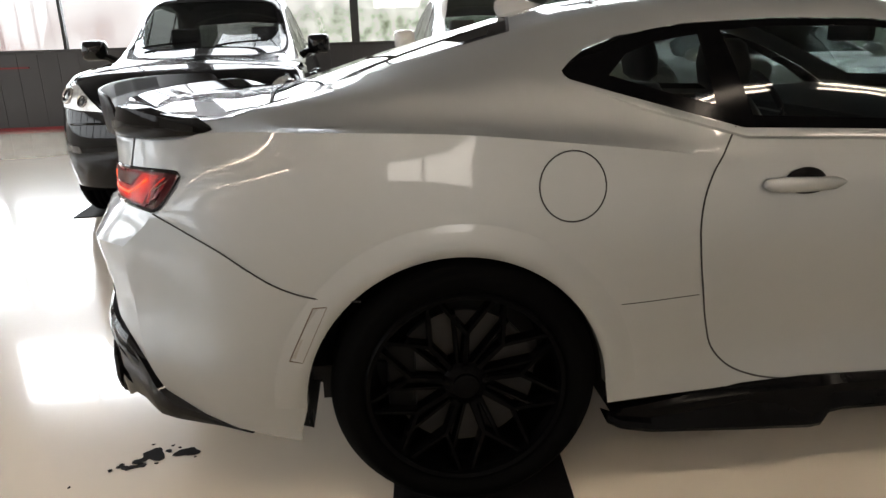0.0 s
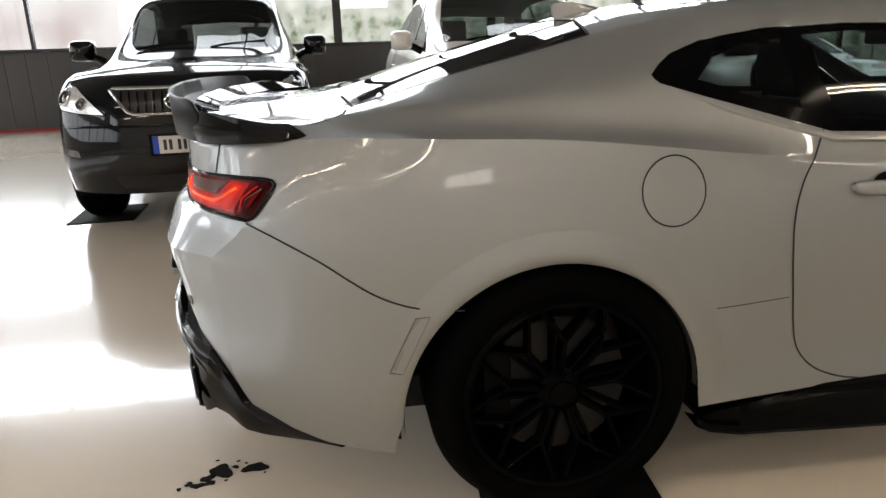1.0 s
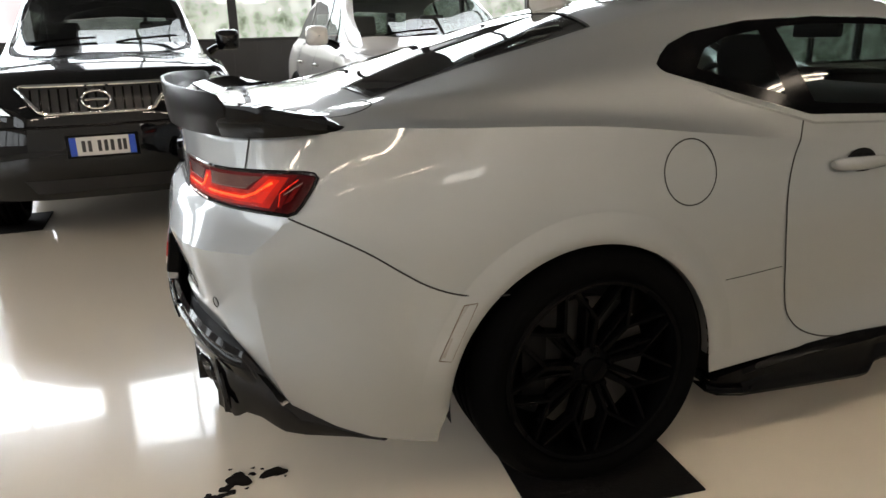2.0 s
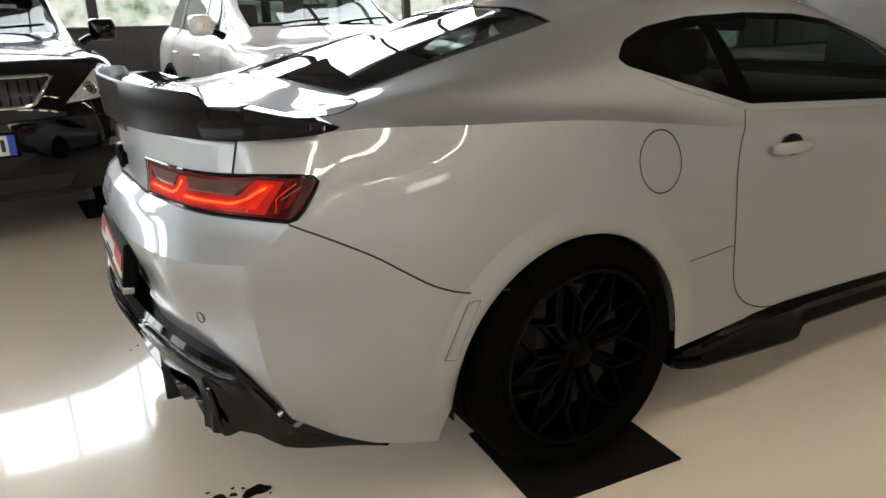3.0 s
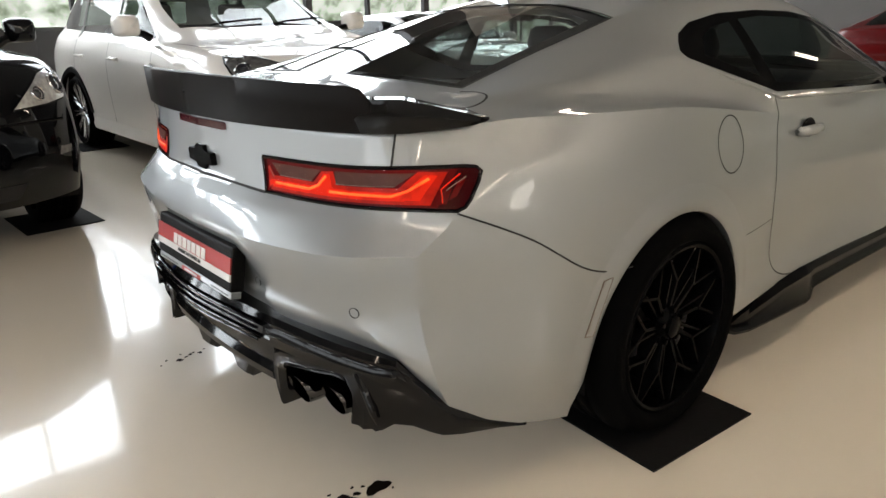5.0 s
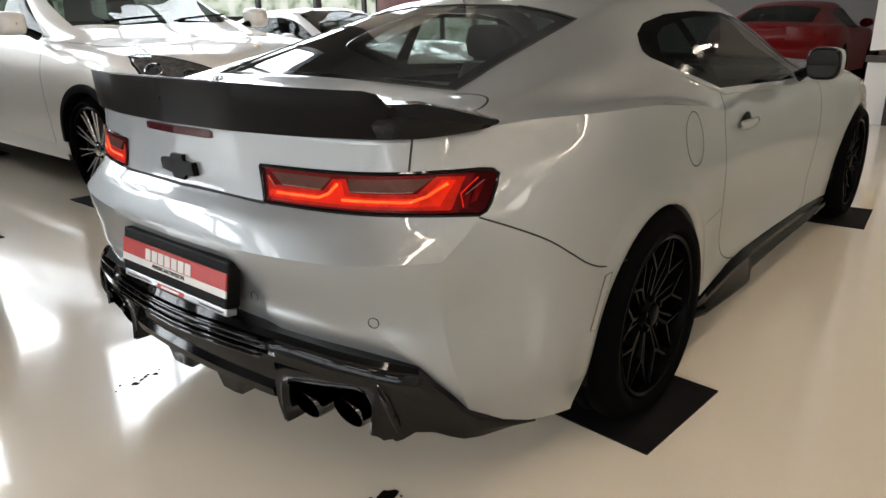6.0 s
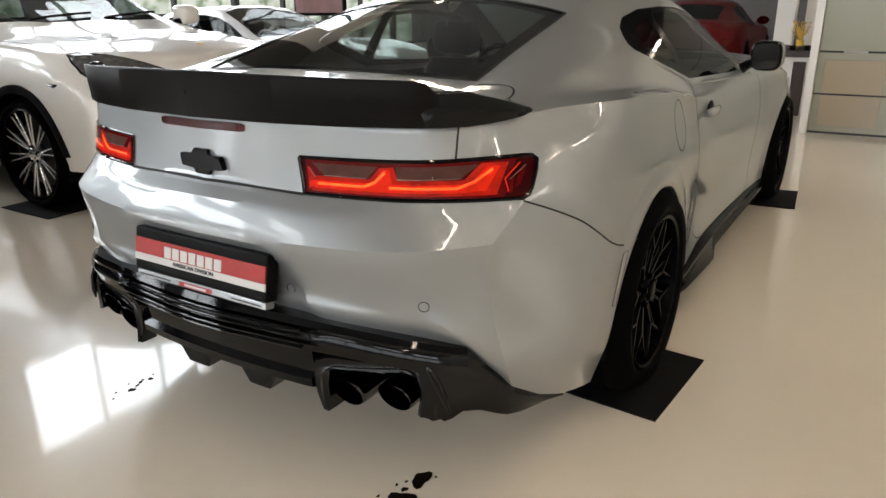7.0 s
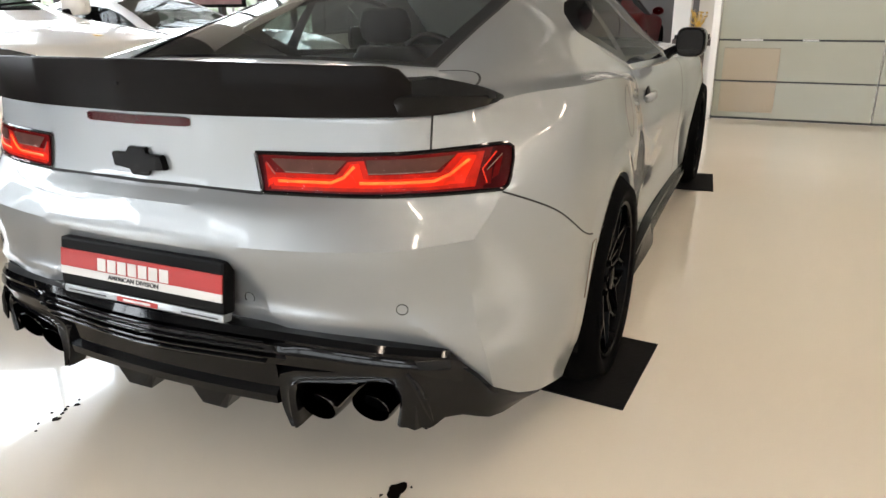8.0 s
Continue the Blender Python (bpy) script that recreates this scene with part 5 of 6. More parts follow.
def seat(car, y, x, label=""):
    s = part("seat", bmesh.new(), M_BONE, car, "black front seat")
    def cushion(nm, secs, m):
        bm = bmesh.new()
        rows = []
        for c, w, d, lean in secs:
            rows.append([(c[0] + d * math.cos(a) * .5, y + w * math.copysign(abs(math.sin(a)) ** .5, math.sin(a)) * .5, c[1] + lean * d * math.cos(a) * .5) for a in np.linspace(0, 2 * math.pi, 21)])
        g = grid(bm, rows)
        bm.faces.new(g[-1][:-1])
        bm.faces.new(g[0][:-1][::-1])
        part(nm, bm, m, s, sharp=70)
    cushion("backrest", [((x, .42), .44, .16, 0), ((x - .05, .60), .50, .15, 0), ((x - .11, .80), .50, .13, 0), ((x - .15, .95), .40, .11, 0), ((x - .165, 1.01), .30, .08, 0)], M_BONE)
    cushion("headrest", [((x - .165, 1.02), .14, .05, 0), ((x - .17, 1.045), .25, .09, 0), ((x - .175, 1.11), .27, .10, 0), ((x - .18, 1.17), .23, .08, 0), ((x - .18, 1.185), .16, .05, 0)], M_BONE)
    bm = bmesh.new()
    box(bm, (x + .26, y, .42), (.5, .48, .14), .05, seg=3)
    part("cushion", bm, M_BONE, s)


def interior(car):
    seat(car, -.36, 1.13)
    seat(car, .36, 1.13)
    bm = bmesh.new()
    box(bm, (.22, 0, .70), (.14, 1.1, .46), .05, Matrix.Rotation(radians(-18), 4, "Y"), 3)
    part("rear_bench", bm, M_BONE, car)
    bm = bmesh.new()
    box(bm, (-.10, 0, .985), (.58, 1.08, .03), .01)
    part("parcel_shelf", bm, M_BONE, car)
    bm = bmesh.new()
    rows = [[(1.62, y, .80), (1.60, y, .90), (1.68, y, .945), (1.95, y, .955), (2.12, y, .94)] for y in np.linspace(-.74, .74, 9)]
    grid(bm, rows)
    part("dashboard", bm, M_BONE, car)
    bm = bmesh.new()
    ring = [(0, .185 * math.cos(a), .185 * math.sin(a)) for a in np.linspace(0, 2 * math.pi, 33)]
    tube(bm, ring, .014, 8, cap=False)
    tube(bm, [(0, -.17, 0), (.02, 0, -.01), (0, .17, 0)], .016, 6)
    bm.transform(pose(1.50, .36, .87, 0, -22, 0))
    part("steering_wheel", bm, M_BONE, car)
    bm = bmesh.new()
    box(bm, (.9, 0, .33), (2.6, 1.5, .04))
    part("cabin_floor", bm, M_SEAM, car, smooth=False)
    for side in (-1, 1):
        bm = bmesh.new()
        grid(bm, [[(.3, side * .78, .34), (2.1, side * .80, .34)], [(.3, side * .74, .95), (2.1, side * .78, .90)]])
        part("door_lining", bm, M_BONE, car)
    bm = bmesh.new()
    box(bm, (1.62, 0, 1.19), (.03, .24, .065), .012)
    part("inner_mirror", bm, M_BONE, car)


silver_coupe()
quad_mat(.094, -.86, .40, .494, -4.3, "thin black rubber mat under the coupe's rear wheel")
quad_mat(HUB + WB + .05, -.90, .36, .49, 4.5, "thin black rubber mat under the coupe's front wheel")
quad_mat(.094, .86, .40, .494, 2, "thin black rubber mat under the coupe's rear wheel")
quad_mat(HUB + WB + .05, .90, .36, .49, -3, "thin black rubber mat under the coupe's front wheel")


# ---------------------------------------------------------------- the other cars
def car_shell(net, fold=(), ustep=0.05, vstep=0.035):
    net = np.array(net)
    along = np.zeros(net.shape[:2])
    for r, v in fold:
        along[r, :] = v
    bm = bmesh.new()
    grid(bm, loft(net, ustep, vstep, along), flip=True)
    bmesh.ops.remove_doubles(bm, verts=bm.verts, dist=3e-4)
    bm.normal_update()
    return bm


def lens_on(bvh, poly, axis, sign, lift, flip_y):
    """A pane laid on the body inside a front-view polygon, as a fan of rings."""
    bm = bmesh.new()
    c = (sum(p[0] for p in poly) / len(poly), sum(p[1] for p in poly) / len(poly))
    ring_pts = dense(poly, 0.03, True)[:-1]
    rings = []
    for t in (1.0, 0.97, 0.8, 0.55, 0.3, 0.05):
        row = []
        for a, b in ring_pts:
            h, n = on_surface(bvh, c[0] + (a - c[0]) * t, c[1] + (b - c[1]) * t, axis, sign)
            if h is None:
                return bm
            p = h + n * (lift if t < 1 else -0.004)
            row.append(bm.verts.new((p.x, p.y if not flip_y else -p.y, p.z)))
        rings.append(row)
    k = len(ring_pts)
    for r0, r1 in zip(rings, rings[1:]):
        for i in range(k):
            bm.faces.new((r0[i], r0[(i + 1) % k], r1[(i + 1) % k], r1[i]))
    bm.faces.new(rings[-1])
    return bm


def cabin(car, x, y, h, m=None):
    """Plain dark seats and floor seen through the windows."""
    for dy in (-y, y):
        bm = bmesh.new()
        box(bm, (x, dy, h - .34), (.16, .5, .62), .06, Matrix.Rotation(radians(-12), 4, "Y"), 3)
        box(bm, (x - .08, dy, h + .06), (.10, .27, .2), .04, Matrix.Rotation(radians(-8), 4, "Y"), 3)
        part("seat", bm, m or M_BONE, car)
    bm = bmesh.new()
    box(bm, (x - .9, 0, h - .34), (.16, 1.2, .62), .06, Matrix.Rotation(radians(-14), 4, "Y"), 3)
    part("rear_bench", bm, m or M_BONE, car)
    bm = bmesh.new()
    box(bm, (x + .85, 0, h - .34), (.45, 1.36, .16), .05)
    part("dashboard", bm, M_BONE, car)
    bm = bmesh.new()
    tube(bm, [(x + .55, .36 + .185 * math.cos(a), h - .28 + .185 * math.sin(a)) for a in np.linspace(0, 2 * math.pi, 25)], .014, 6, cap=False)
    part("steering_wheel", bm, M_BONE, car)


A0 = [(.86, 0, .30), (.82, -.45, .30), (.60, -.82, .30), (0, -.90, .30), (-.75, -.885, .28), (-1.40, -.885, .28), (-2.10, -.885, .28), (-2.715, -.90, .30), (-3.40, -.85, .34), (-3.72, -.45, .36), (-3.77, 0, .36)]
A1 = [(.92, 0, .48), (.88, -.46, .48), (.66, -.84, .48), (0, -.92, .50), (-.75, -.90, .50), (-1.40, -.90, .50), (-2.10, -.90, .50), (-2.715, -.92, .50), (-3.42, -.87, .52), (-3.77, -.46, .54), (-3.82, 0, .54)]
A2 = [(.91, 0, .69), (.86, -.46, .69), (.62, -.84, .70), (0, -.92, .72), (-.75, -.915, .72), (-1.40, -.91, .72), (-2.10, -.91, .72), (-2.715, -.92, .73), (-3.42, -.87, .74), (-3.77, -.46, .76), (-3.82, 0, .76)]
A3 = [(.85, 0, .86), (.79, -.46, .86), (.55, -.815, .87), (0, -.91, .90), (-.75, -.905, .90), (-1.40, -.90, .91), (-2.10, -.90, .92), (-2.715, -.90, .94), (-3.42, -.85, .95), (-3.72, -.45, .97), (-3.77, 0, .97)]
A4 = [(.77, 0, .955), (.69, -.44, .96), (.43, -.75, .965), (0, -.85, 1.01), (-.75, -.86, 1.05), (-1.40, -.855, 1.06), (-2.10, -.85, 1.07), (-2.715, -.845, 1.09), (-3.40, -.80, 1.10), (-3.66, -.42, 1.12), (-3.71, 0, 1.12)]
B1 = [(.66, 0, .985), (.58, -.40, .99), (.36, -.62, 1.005), (0, -.70, 1.05), (-.68, -.80, 1.085), (-1.40, -.81, 1.13), (-2.10, -.80, 1.14), (-2.715, -.79, 1.16), (-3.36, -.74, 1.18), (-3.60, -.40, 1.20), (-3.64, 0, 1.20)]
B2 = [(.48, 0, 1.02), (.42, -.30, 1.025), (.28, -.42, 1.04), (-.05, -.52, 1.07), (-.92, -.715, 1.27), (-1.42, -.70, 1.40), (-2.10, -.70, 1.42), (-2.715, -.69, 1.42), (-3.30, -.65, 1.38), (-3.50, -.37, 1.38), (-3.54, 0, 1.38)]
B3 = [(.30, 0, 1.05), (.28, -.20, 1.055), (.20, -.28, 1.06), (-.08, -.33, 1.085), (-1.00, -.60, 1.38), (-1.45, -.615, 1.585), (-2.10, -.62, 1.63), (-2.715, -.61, 1.605), (-3.22, -.56, 1.52), (-3.42, -.33, 1.51), (-3.46, 0, 1.51)]
B4 = [(.20, 0, 1.065), (.19, -.12, 1.07), (.12, -.15, 1.07), (-.10, -.16, 1.095), (-.90, -.32, 1.375), (-1.40, -.34, 1.64), (-2.10, -.34, 1.675), (-2.715, -.33, 1.655), (-3.26, -.30, 1.575), (-3.38, -.18, 1.57), (-3.41, 0, 1.57)]
B5 = [(.12, 0, 1.075), (.11, 0, 1.076), (.06, 0, 1.08), (-.10, 0, 1.10), (-.85, 0, 1.36), (-1.38, 0, 1.648), (-2.10, 0, 1.685), (-2.715, 0, 1.665), (-3.28, 0, 1.585), (-3.37, 0, 1.58), (-3.39, 0, 1.578)]


def suv(name, label, paint, m, size, glass_mat, lamp_poly, build_front, wheel_style, rim_mat, tyre_r, spokes, rim_r, lift):
    from mathutils.bvhtree import BVHTree
    car = thing(name, label, "car", "cars in the showroom")
    net = np.array([A0, A1, A2, A3, A4, B1, B2, B3, B4, B5]) * np.array(size)
    # raise the nose
    k = np.clip((net[..., 0] + .7) / 1.3, 0, 1)
    k = k * k * (3 - 2 * k) * np.clip((net[..., 2] - .40) / .35, 0, 1)
    net[..., 2] += lift * k
    bm = car_shell(net, ((4, .35), (5, .5)))
    whole = BVHTree.FromBMesh(bm)
    sx, sy, sz = size
    axles = (0.0, -2.715 * sx)
    low = lambda c, n: c.y < -0.6 and c.z < 0.95
    for cx in axles:
        ring = arch_ring(cx, tyre_r, tyre_r + .045, 28)
        cut(bm, ring, "y", low)
        gone = pick(bm, ring, "y", low) + [f for f in bm.faces if abs(f.calc_center_median().x - cx) < tyre_r + .04 and f.calc_center_median().z < tyre_r and f.calc_center_median().y < -0.6]
        bmesh.ops.delete(bm, geom=list(set(gone)), context="FACES")
    side_poly = [(x * sx, z * sz) for x, z in ((-.72, 1.10), (-1.40, 1.125), (-2.20, 1.14), (-3.10, 1.175), (-3.22, 1.25), (-3.05, 1.47), (-2.60, 1.55), (-2.0, 1.575), (-1.52, 1.535), (-1.25, 1.43), (-1.0, 1.27))]
    front_poly = [(x * sx, y * sy) for x, y in ((-.34, .05), (-.38, -.40), (-.56, -.665), (-.95, -.635), (-1.33, -.555), (-1.27, -.30), (-1.25, .05))]
    sidef = lambda c, n: c.y < -0.5 and c.z > 1.05 and c.x < -.5
    frontf = lambda c, n: c.z > 1.09 and c.x > -1.5
    cut(bm, side_poly, "y", sidef)
    cut(bm, front_poly, "z", frontf)
    rear_poly = [(y * sy, z * sz) for y, z in ((.05, 1.20), (-.58, 1.20), (-.54, 1.44), (.05, 1.47))]
    rearf = lambda c, n: c.x < -3.2 * sx
    cut(bm, rear_poly, "x", rearf)
    bm.normal_update()
    gl_r = take_all(bm, rear_poly, "x", rearf)
    gl_s = take_all(bm, side_poly, "y", sidef)
    gl_f = take_all(bm, front_poly, "z", frontf)
    part("body", mirrored(bm), paint, car, sharp=50)
    part("windscreen", shifted(mirrored(gl_f), -.004), glass_mat, car, sharp=60).visible_shadow = False
    part("rear_window", shifted(mirrored(gl_r), -.004), glass_mat, car, sharp=60).visible_shadow = False
    for side in (-1, 1):
        g = gl_s.copy()
        g = g if side < 0 else mirrored(g, both=False)
        part("side_window", shifted(g, -.004), glass_mat, car, sharp=60).visible_shadow = False
        # pillars and joints
        for px0, px1 in ((-1.62, -1.66), (-2.58, -2.66)):
            b2 = bmesh.new()
            pts = []
            for t in np.linspace(0, 1, 12):
                h, n = on_surface(whole, (px0 + (px1 - px0) * t) * sx, (1.10 + .45 * t) * sz, "y", -1)
                pts.append((Vector((h.x, side * -h.y, h.z)), Vector((n.x, side * -n.y, n.z))))
            ribbon(b2, pts, .075, .002)
            part("window_pillar", b2, M_GLOSS, car)
        for px in (-.62, -1.68, -2.62):
            b2 = bmesh.new()
            pts = []
            for t in np.linspace(0, 1, 14):
                h, n = on_surface(whole, (px + (.12 * (1 - t) ** 2 if px < -2 else 0)) * sx, (.36 + .72 * t) * sz, "y", -1)
                pts.append((Vector((h.x, side * -h.y, h.z)), Vector((n.x, side * -n.y, n.z))))
            ribbon(b2, pts, .006, .0015)
            part("panel_joint", b2, M_SEAM, car)
        for px in (-1.48, -2.42):
            b2 = bmesh.new()
            h, n = on_surface(whole, px * sx, .93 * sz, "y", -1)
            tube(b2, [(h.x - .10, side * (-h.y + .004), h.z), (h.x - .07, side * (-h.y + .03), h.z), (h.x + .07, side * (-h.y + .03), h.z), (h.x + .10, side * (-h.y + .004), h.z)], .014, 8)
            part("door_handle", b2, paint, car)
        # sill cladding
        b2 = bmesh.new()
        rows = [[(x, side * .84 * sy, .25), (x, side * .905 * sy, .25), (x, side * .915 * sy, .30), (x, side * .895 * sy, .36)] for x in np.linspace(-.44, axles[1] + .44, 9)]
        grid(b2, rows, flip=side < 0)
        part("sill_cladding", b2, paint, car)
        # door mirror
        b2 = bmesh.new()
        rows = []
        for x, w, h in ((-.80, .095, .080), (-.79, .108, .092), (-.74, .110, .094), (-.68, .102, .088), (-.645, .080, .070), (-.628, .045, .04), (-.625, .006, .006)):
            rows.append([(x * sx, side * (1.0 * sy + .85 * w * math.copysign(abs(math.cos(a)) ** .45, math.cos(a))), 1.205 * sz + .88 * h * math.copysign(abs(math.sin(a)) ** .45, math.sin(a))) for a in np.linspace(0, 2 * math.pi, 25)])
        grid(b2, rows, flip=side < 0)
        mr = part("door_mirror", b2, paint, car, sharp=50)
        b2 = bmesh.new()
        tube(b2, [(-.74 * sx, side * .83 * sy, 1.11 * sz), (-.73 * sx, side * .89 * sy, 1.145 * sz), (-.72 * sx, side * .95 * sy, 1.16 * sz)], [.035, .03, .03], 8)
        part("mirror_foot", b2, M_GLOSS, mr)
        # headlamp: bright bowl, projector and clear cover
        lens = lens_on(whole, [(y * sy, z * sz) for y, z in lamp_poly], "x", 1, .006, side > 0)
        lp = part("headlamp", lens, M_CLEAR if paint is M_BLACKCAR else M_LENSDARK, car, "clear headlamp with a round projector", sharp=60)
        cy, cz = sum(p[0] for p in lamp_poly) / len(lamp_poly) * sy, sum(p[1] for p in lamp_poly) / len(lamp_poly) * sz
        for dy, dz, r in ((-.055, .015, .052), (.07, -.02, .036)) if paint is M_BLACKCAR else ((-.105, .012, .050), (.055, -.018, .036)):
            h, n = on_surface(whole, cy + dy, cz + dz, "x", 1)
            if h is None:
                continue
            b2 = bmesh.new()
            rings = lathe(b2, [(r, -.004), (r * .96, .012), (r * .82, .014), (r * .78, .002), (r * .5, .010), (r * .15, .014)], 24, "z")
            disc(b2, rings[-1])
            b2.transform(Matrix.Translation((h.x, side * -h.y, h.z)) @ Vector((n.x, side * -n.y, n.z)).to_track_quat("Z", "Y").to_matrix().to_4x4())
            part("projector", b2, M_DARKGLASS, lp, "dark round projector lens")
            b2 = bmesh.new()
            lathe(b2, [(r * 1.16, -.006), (r * 1.14, .012), (r * 1.05, .017), (r * .97, .012)], 28, "z")
            b2.transform(Matrix.Translation((h.x, side * -h.y, h.z)) @ Vector((n.x, side * -n.y, n.z)).to_track_quat("Z", "Y").to_matrix().to_4x4())
            part("projector_ring", b2, M_CHROME, lp, "bright ring round the projector")
        b2 = bmesh.new()
        pts = []
        for a, b in dense([(y * sy, z * sz) for y, z in lamp_poly], .02, True):
            h, n = on_surface(whole, a, b, "x", 1)
            if h:
                pts.append((Vector((h.x, side * -h.y, h.z)), Vector((n.x, side * -n.y, n.z))))
        ribbon(b2, pts, .012, .004)
        part("lamp_edge", b2, M_GLOSS, lp)
        for cx in axles:
            wheel(car, "wheel", (cx, side * (.80 * sy), tyre_r + .006), side, tyre_r, .25, rim_r, wheel_style, rim_mat, spokes)
            b2 = bmesh.new()
            R = tyre_r + .045
            arc = [(cx + R * math.cos(radians(a)), tyre_r + R * math.sin(radians(a))) for a in range(-20, 201, 8)]
            grid(b2, [[(x, side * .905 * sy, z) for x, z in arc], [(x, side * .5, z) for x, z in arc]])
            part("wheel_liner", b2, M_PLASTIC, car)
            if paint is M_WHITE:
                b2 = bmesh.new()
                rows = []
                for a in range(4, 177, 4):
                    row = []
                    for r, lift in ((R + .050, .0005), (R + .046, .009), (R + .01, .013), (R - .004, .010), (R - .004, -.03)):
                        h, n = on_surface(whole, cx + r * math.cos(radians(a)), tyre_r + r * math.sin(radians(a)), "y", -1)
                        if h:
                            row.append((h.x, side * (-h.y + lift), h.z))
                    if len(row) == 5:
                        rows.append(row)
                grid(b2, rows, flip=side < 0)
                part("arch_trim", b2, M_PLASTIC, car, "black plastic wheel arch trim", sharp=40)
    gl_s.free()
    build_front(car, whole, size)
    # bonnet joint
    for side in (-1, 1):
        b2 = bmesh.new()
        pts = []
        for x, y in dense([(.52 * sx, -.50 * sy), (.30 * sx, -.66 * sy), (0, -.765 * sy), (-.40 * sx, -.79 * sy)], .04):
            h, n = on_surface(whole, x, y, "z", 1)
            pts.append((Vector((h.x, side * -h.y, h.z)), Vector((n.x, side * -n.y, n.z))))
        ribbon(b2, pts, .007, .0015)
        part("panel_joint", b2, M_SEAM, car)
        # wiper
        b2 = bmesh.new()
        line = []
        for t in np.linspace(0, 1, 10):
            h, n = on_surface(whole, -.43 * sx - .05 * t, (-.50 + .46 * t) * sy, "z", 1)
            p = h + n * .018
            line.append((p.x, p.y if side < 0 else p.y + .56, p.z))
        tube(b2, line, .009, 6)
        part("wiper", b2, M_PLASTIC, car)
    b2 = bmesh.new()
    box(b2, (-1.45 * sx, 0, .34), (4.0 * sx, 1.1, .14), .02)
    part("underbody", b2, M_PLASTIC, car, smooth=False)
    b2 = bmesh.new()
    box(b2, (-1.6 * sx, 0, .62), (2.7 * sx, 1.55, .05), .02)
    part("cabin_floor", b2, M_SEAM, car, smooth=False)
    cabin(car, -1.75 * sx, .38, 1.22 * sz, M_BONE if paint is M_BLACKCAR else M_CLOTH)
    car.matrix_world = m
    for cx in axles:
        for side in (-1, 1):
            p = m @ Vector((cx, side * .80 * sy, 0))
            quad_mat(p.x, p.y, .46, .56, math.degrees(m.to_euler().z), "thin black rubber mat under a parked car's wheel")
    return car


M_DARKGLASS = mat("projector_glass", (0.03, 0.03, 0.035), 0.04, 0, 1.0, 0.05, 30)
M_MESHBLACK = mat("grille_black", (0.012, 0.012, 0.013), 0.4, 0.3, 0, 0.1, 40)


def front_bar(car, bvh, nm, pts, r, m, lift, mirror_too=False, label=""):
    for side in (-1, 1) if mirror_too else (-1,):
        bm = bmesh.new()
        line = []
        for a, b in dense(pts, .03):
            h, n = on_surface(bvh, -abs(a) if a else -.001, b, "x", 1)
            if h is None:
                continue
            p = h + n * lift
            line.append((p.x, (p.y if a <= 0 else -p.y) * (1 if side < 0 else -1), p.z))
        tube(bm, line, r, 8)
        part(nm, bm, m, car, label)


def front_patch(car, bvh, nm, lo, hi, m, lift, label="", rows=7):
    """A panel on the nose between a lower and an upper line (front view, across the middle)."""
    bm = bmesh.new()
    k = 25
    out = []
    for t in np.linspace(0, 1, rows):
        row = []
        for u in np.linspace(-1, 1, k):
            a, b = u * (lo[0] + (hi[0] - lo[0]) * t), lo[1] + (hi[1] - lo[1]) * t
            h, n = on_surface(bvh, -max(abs(a), .001), b, "x", 1)
            p = h + n * lift
            row.append((p.x, math.copysign(abs(p.y), a), p.z))
        out.append(row)
    grid(bm, out)
    return part(nm, bm, m, car, label)


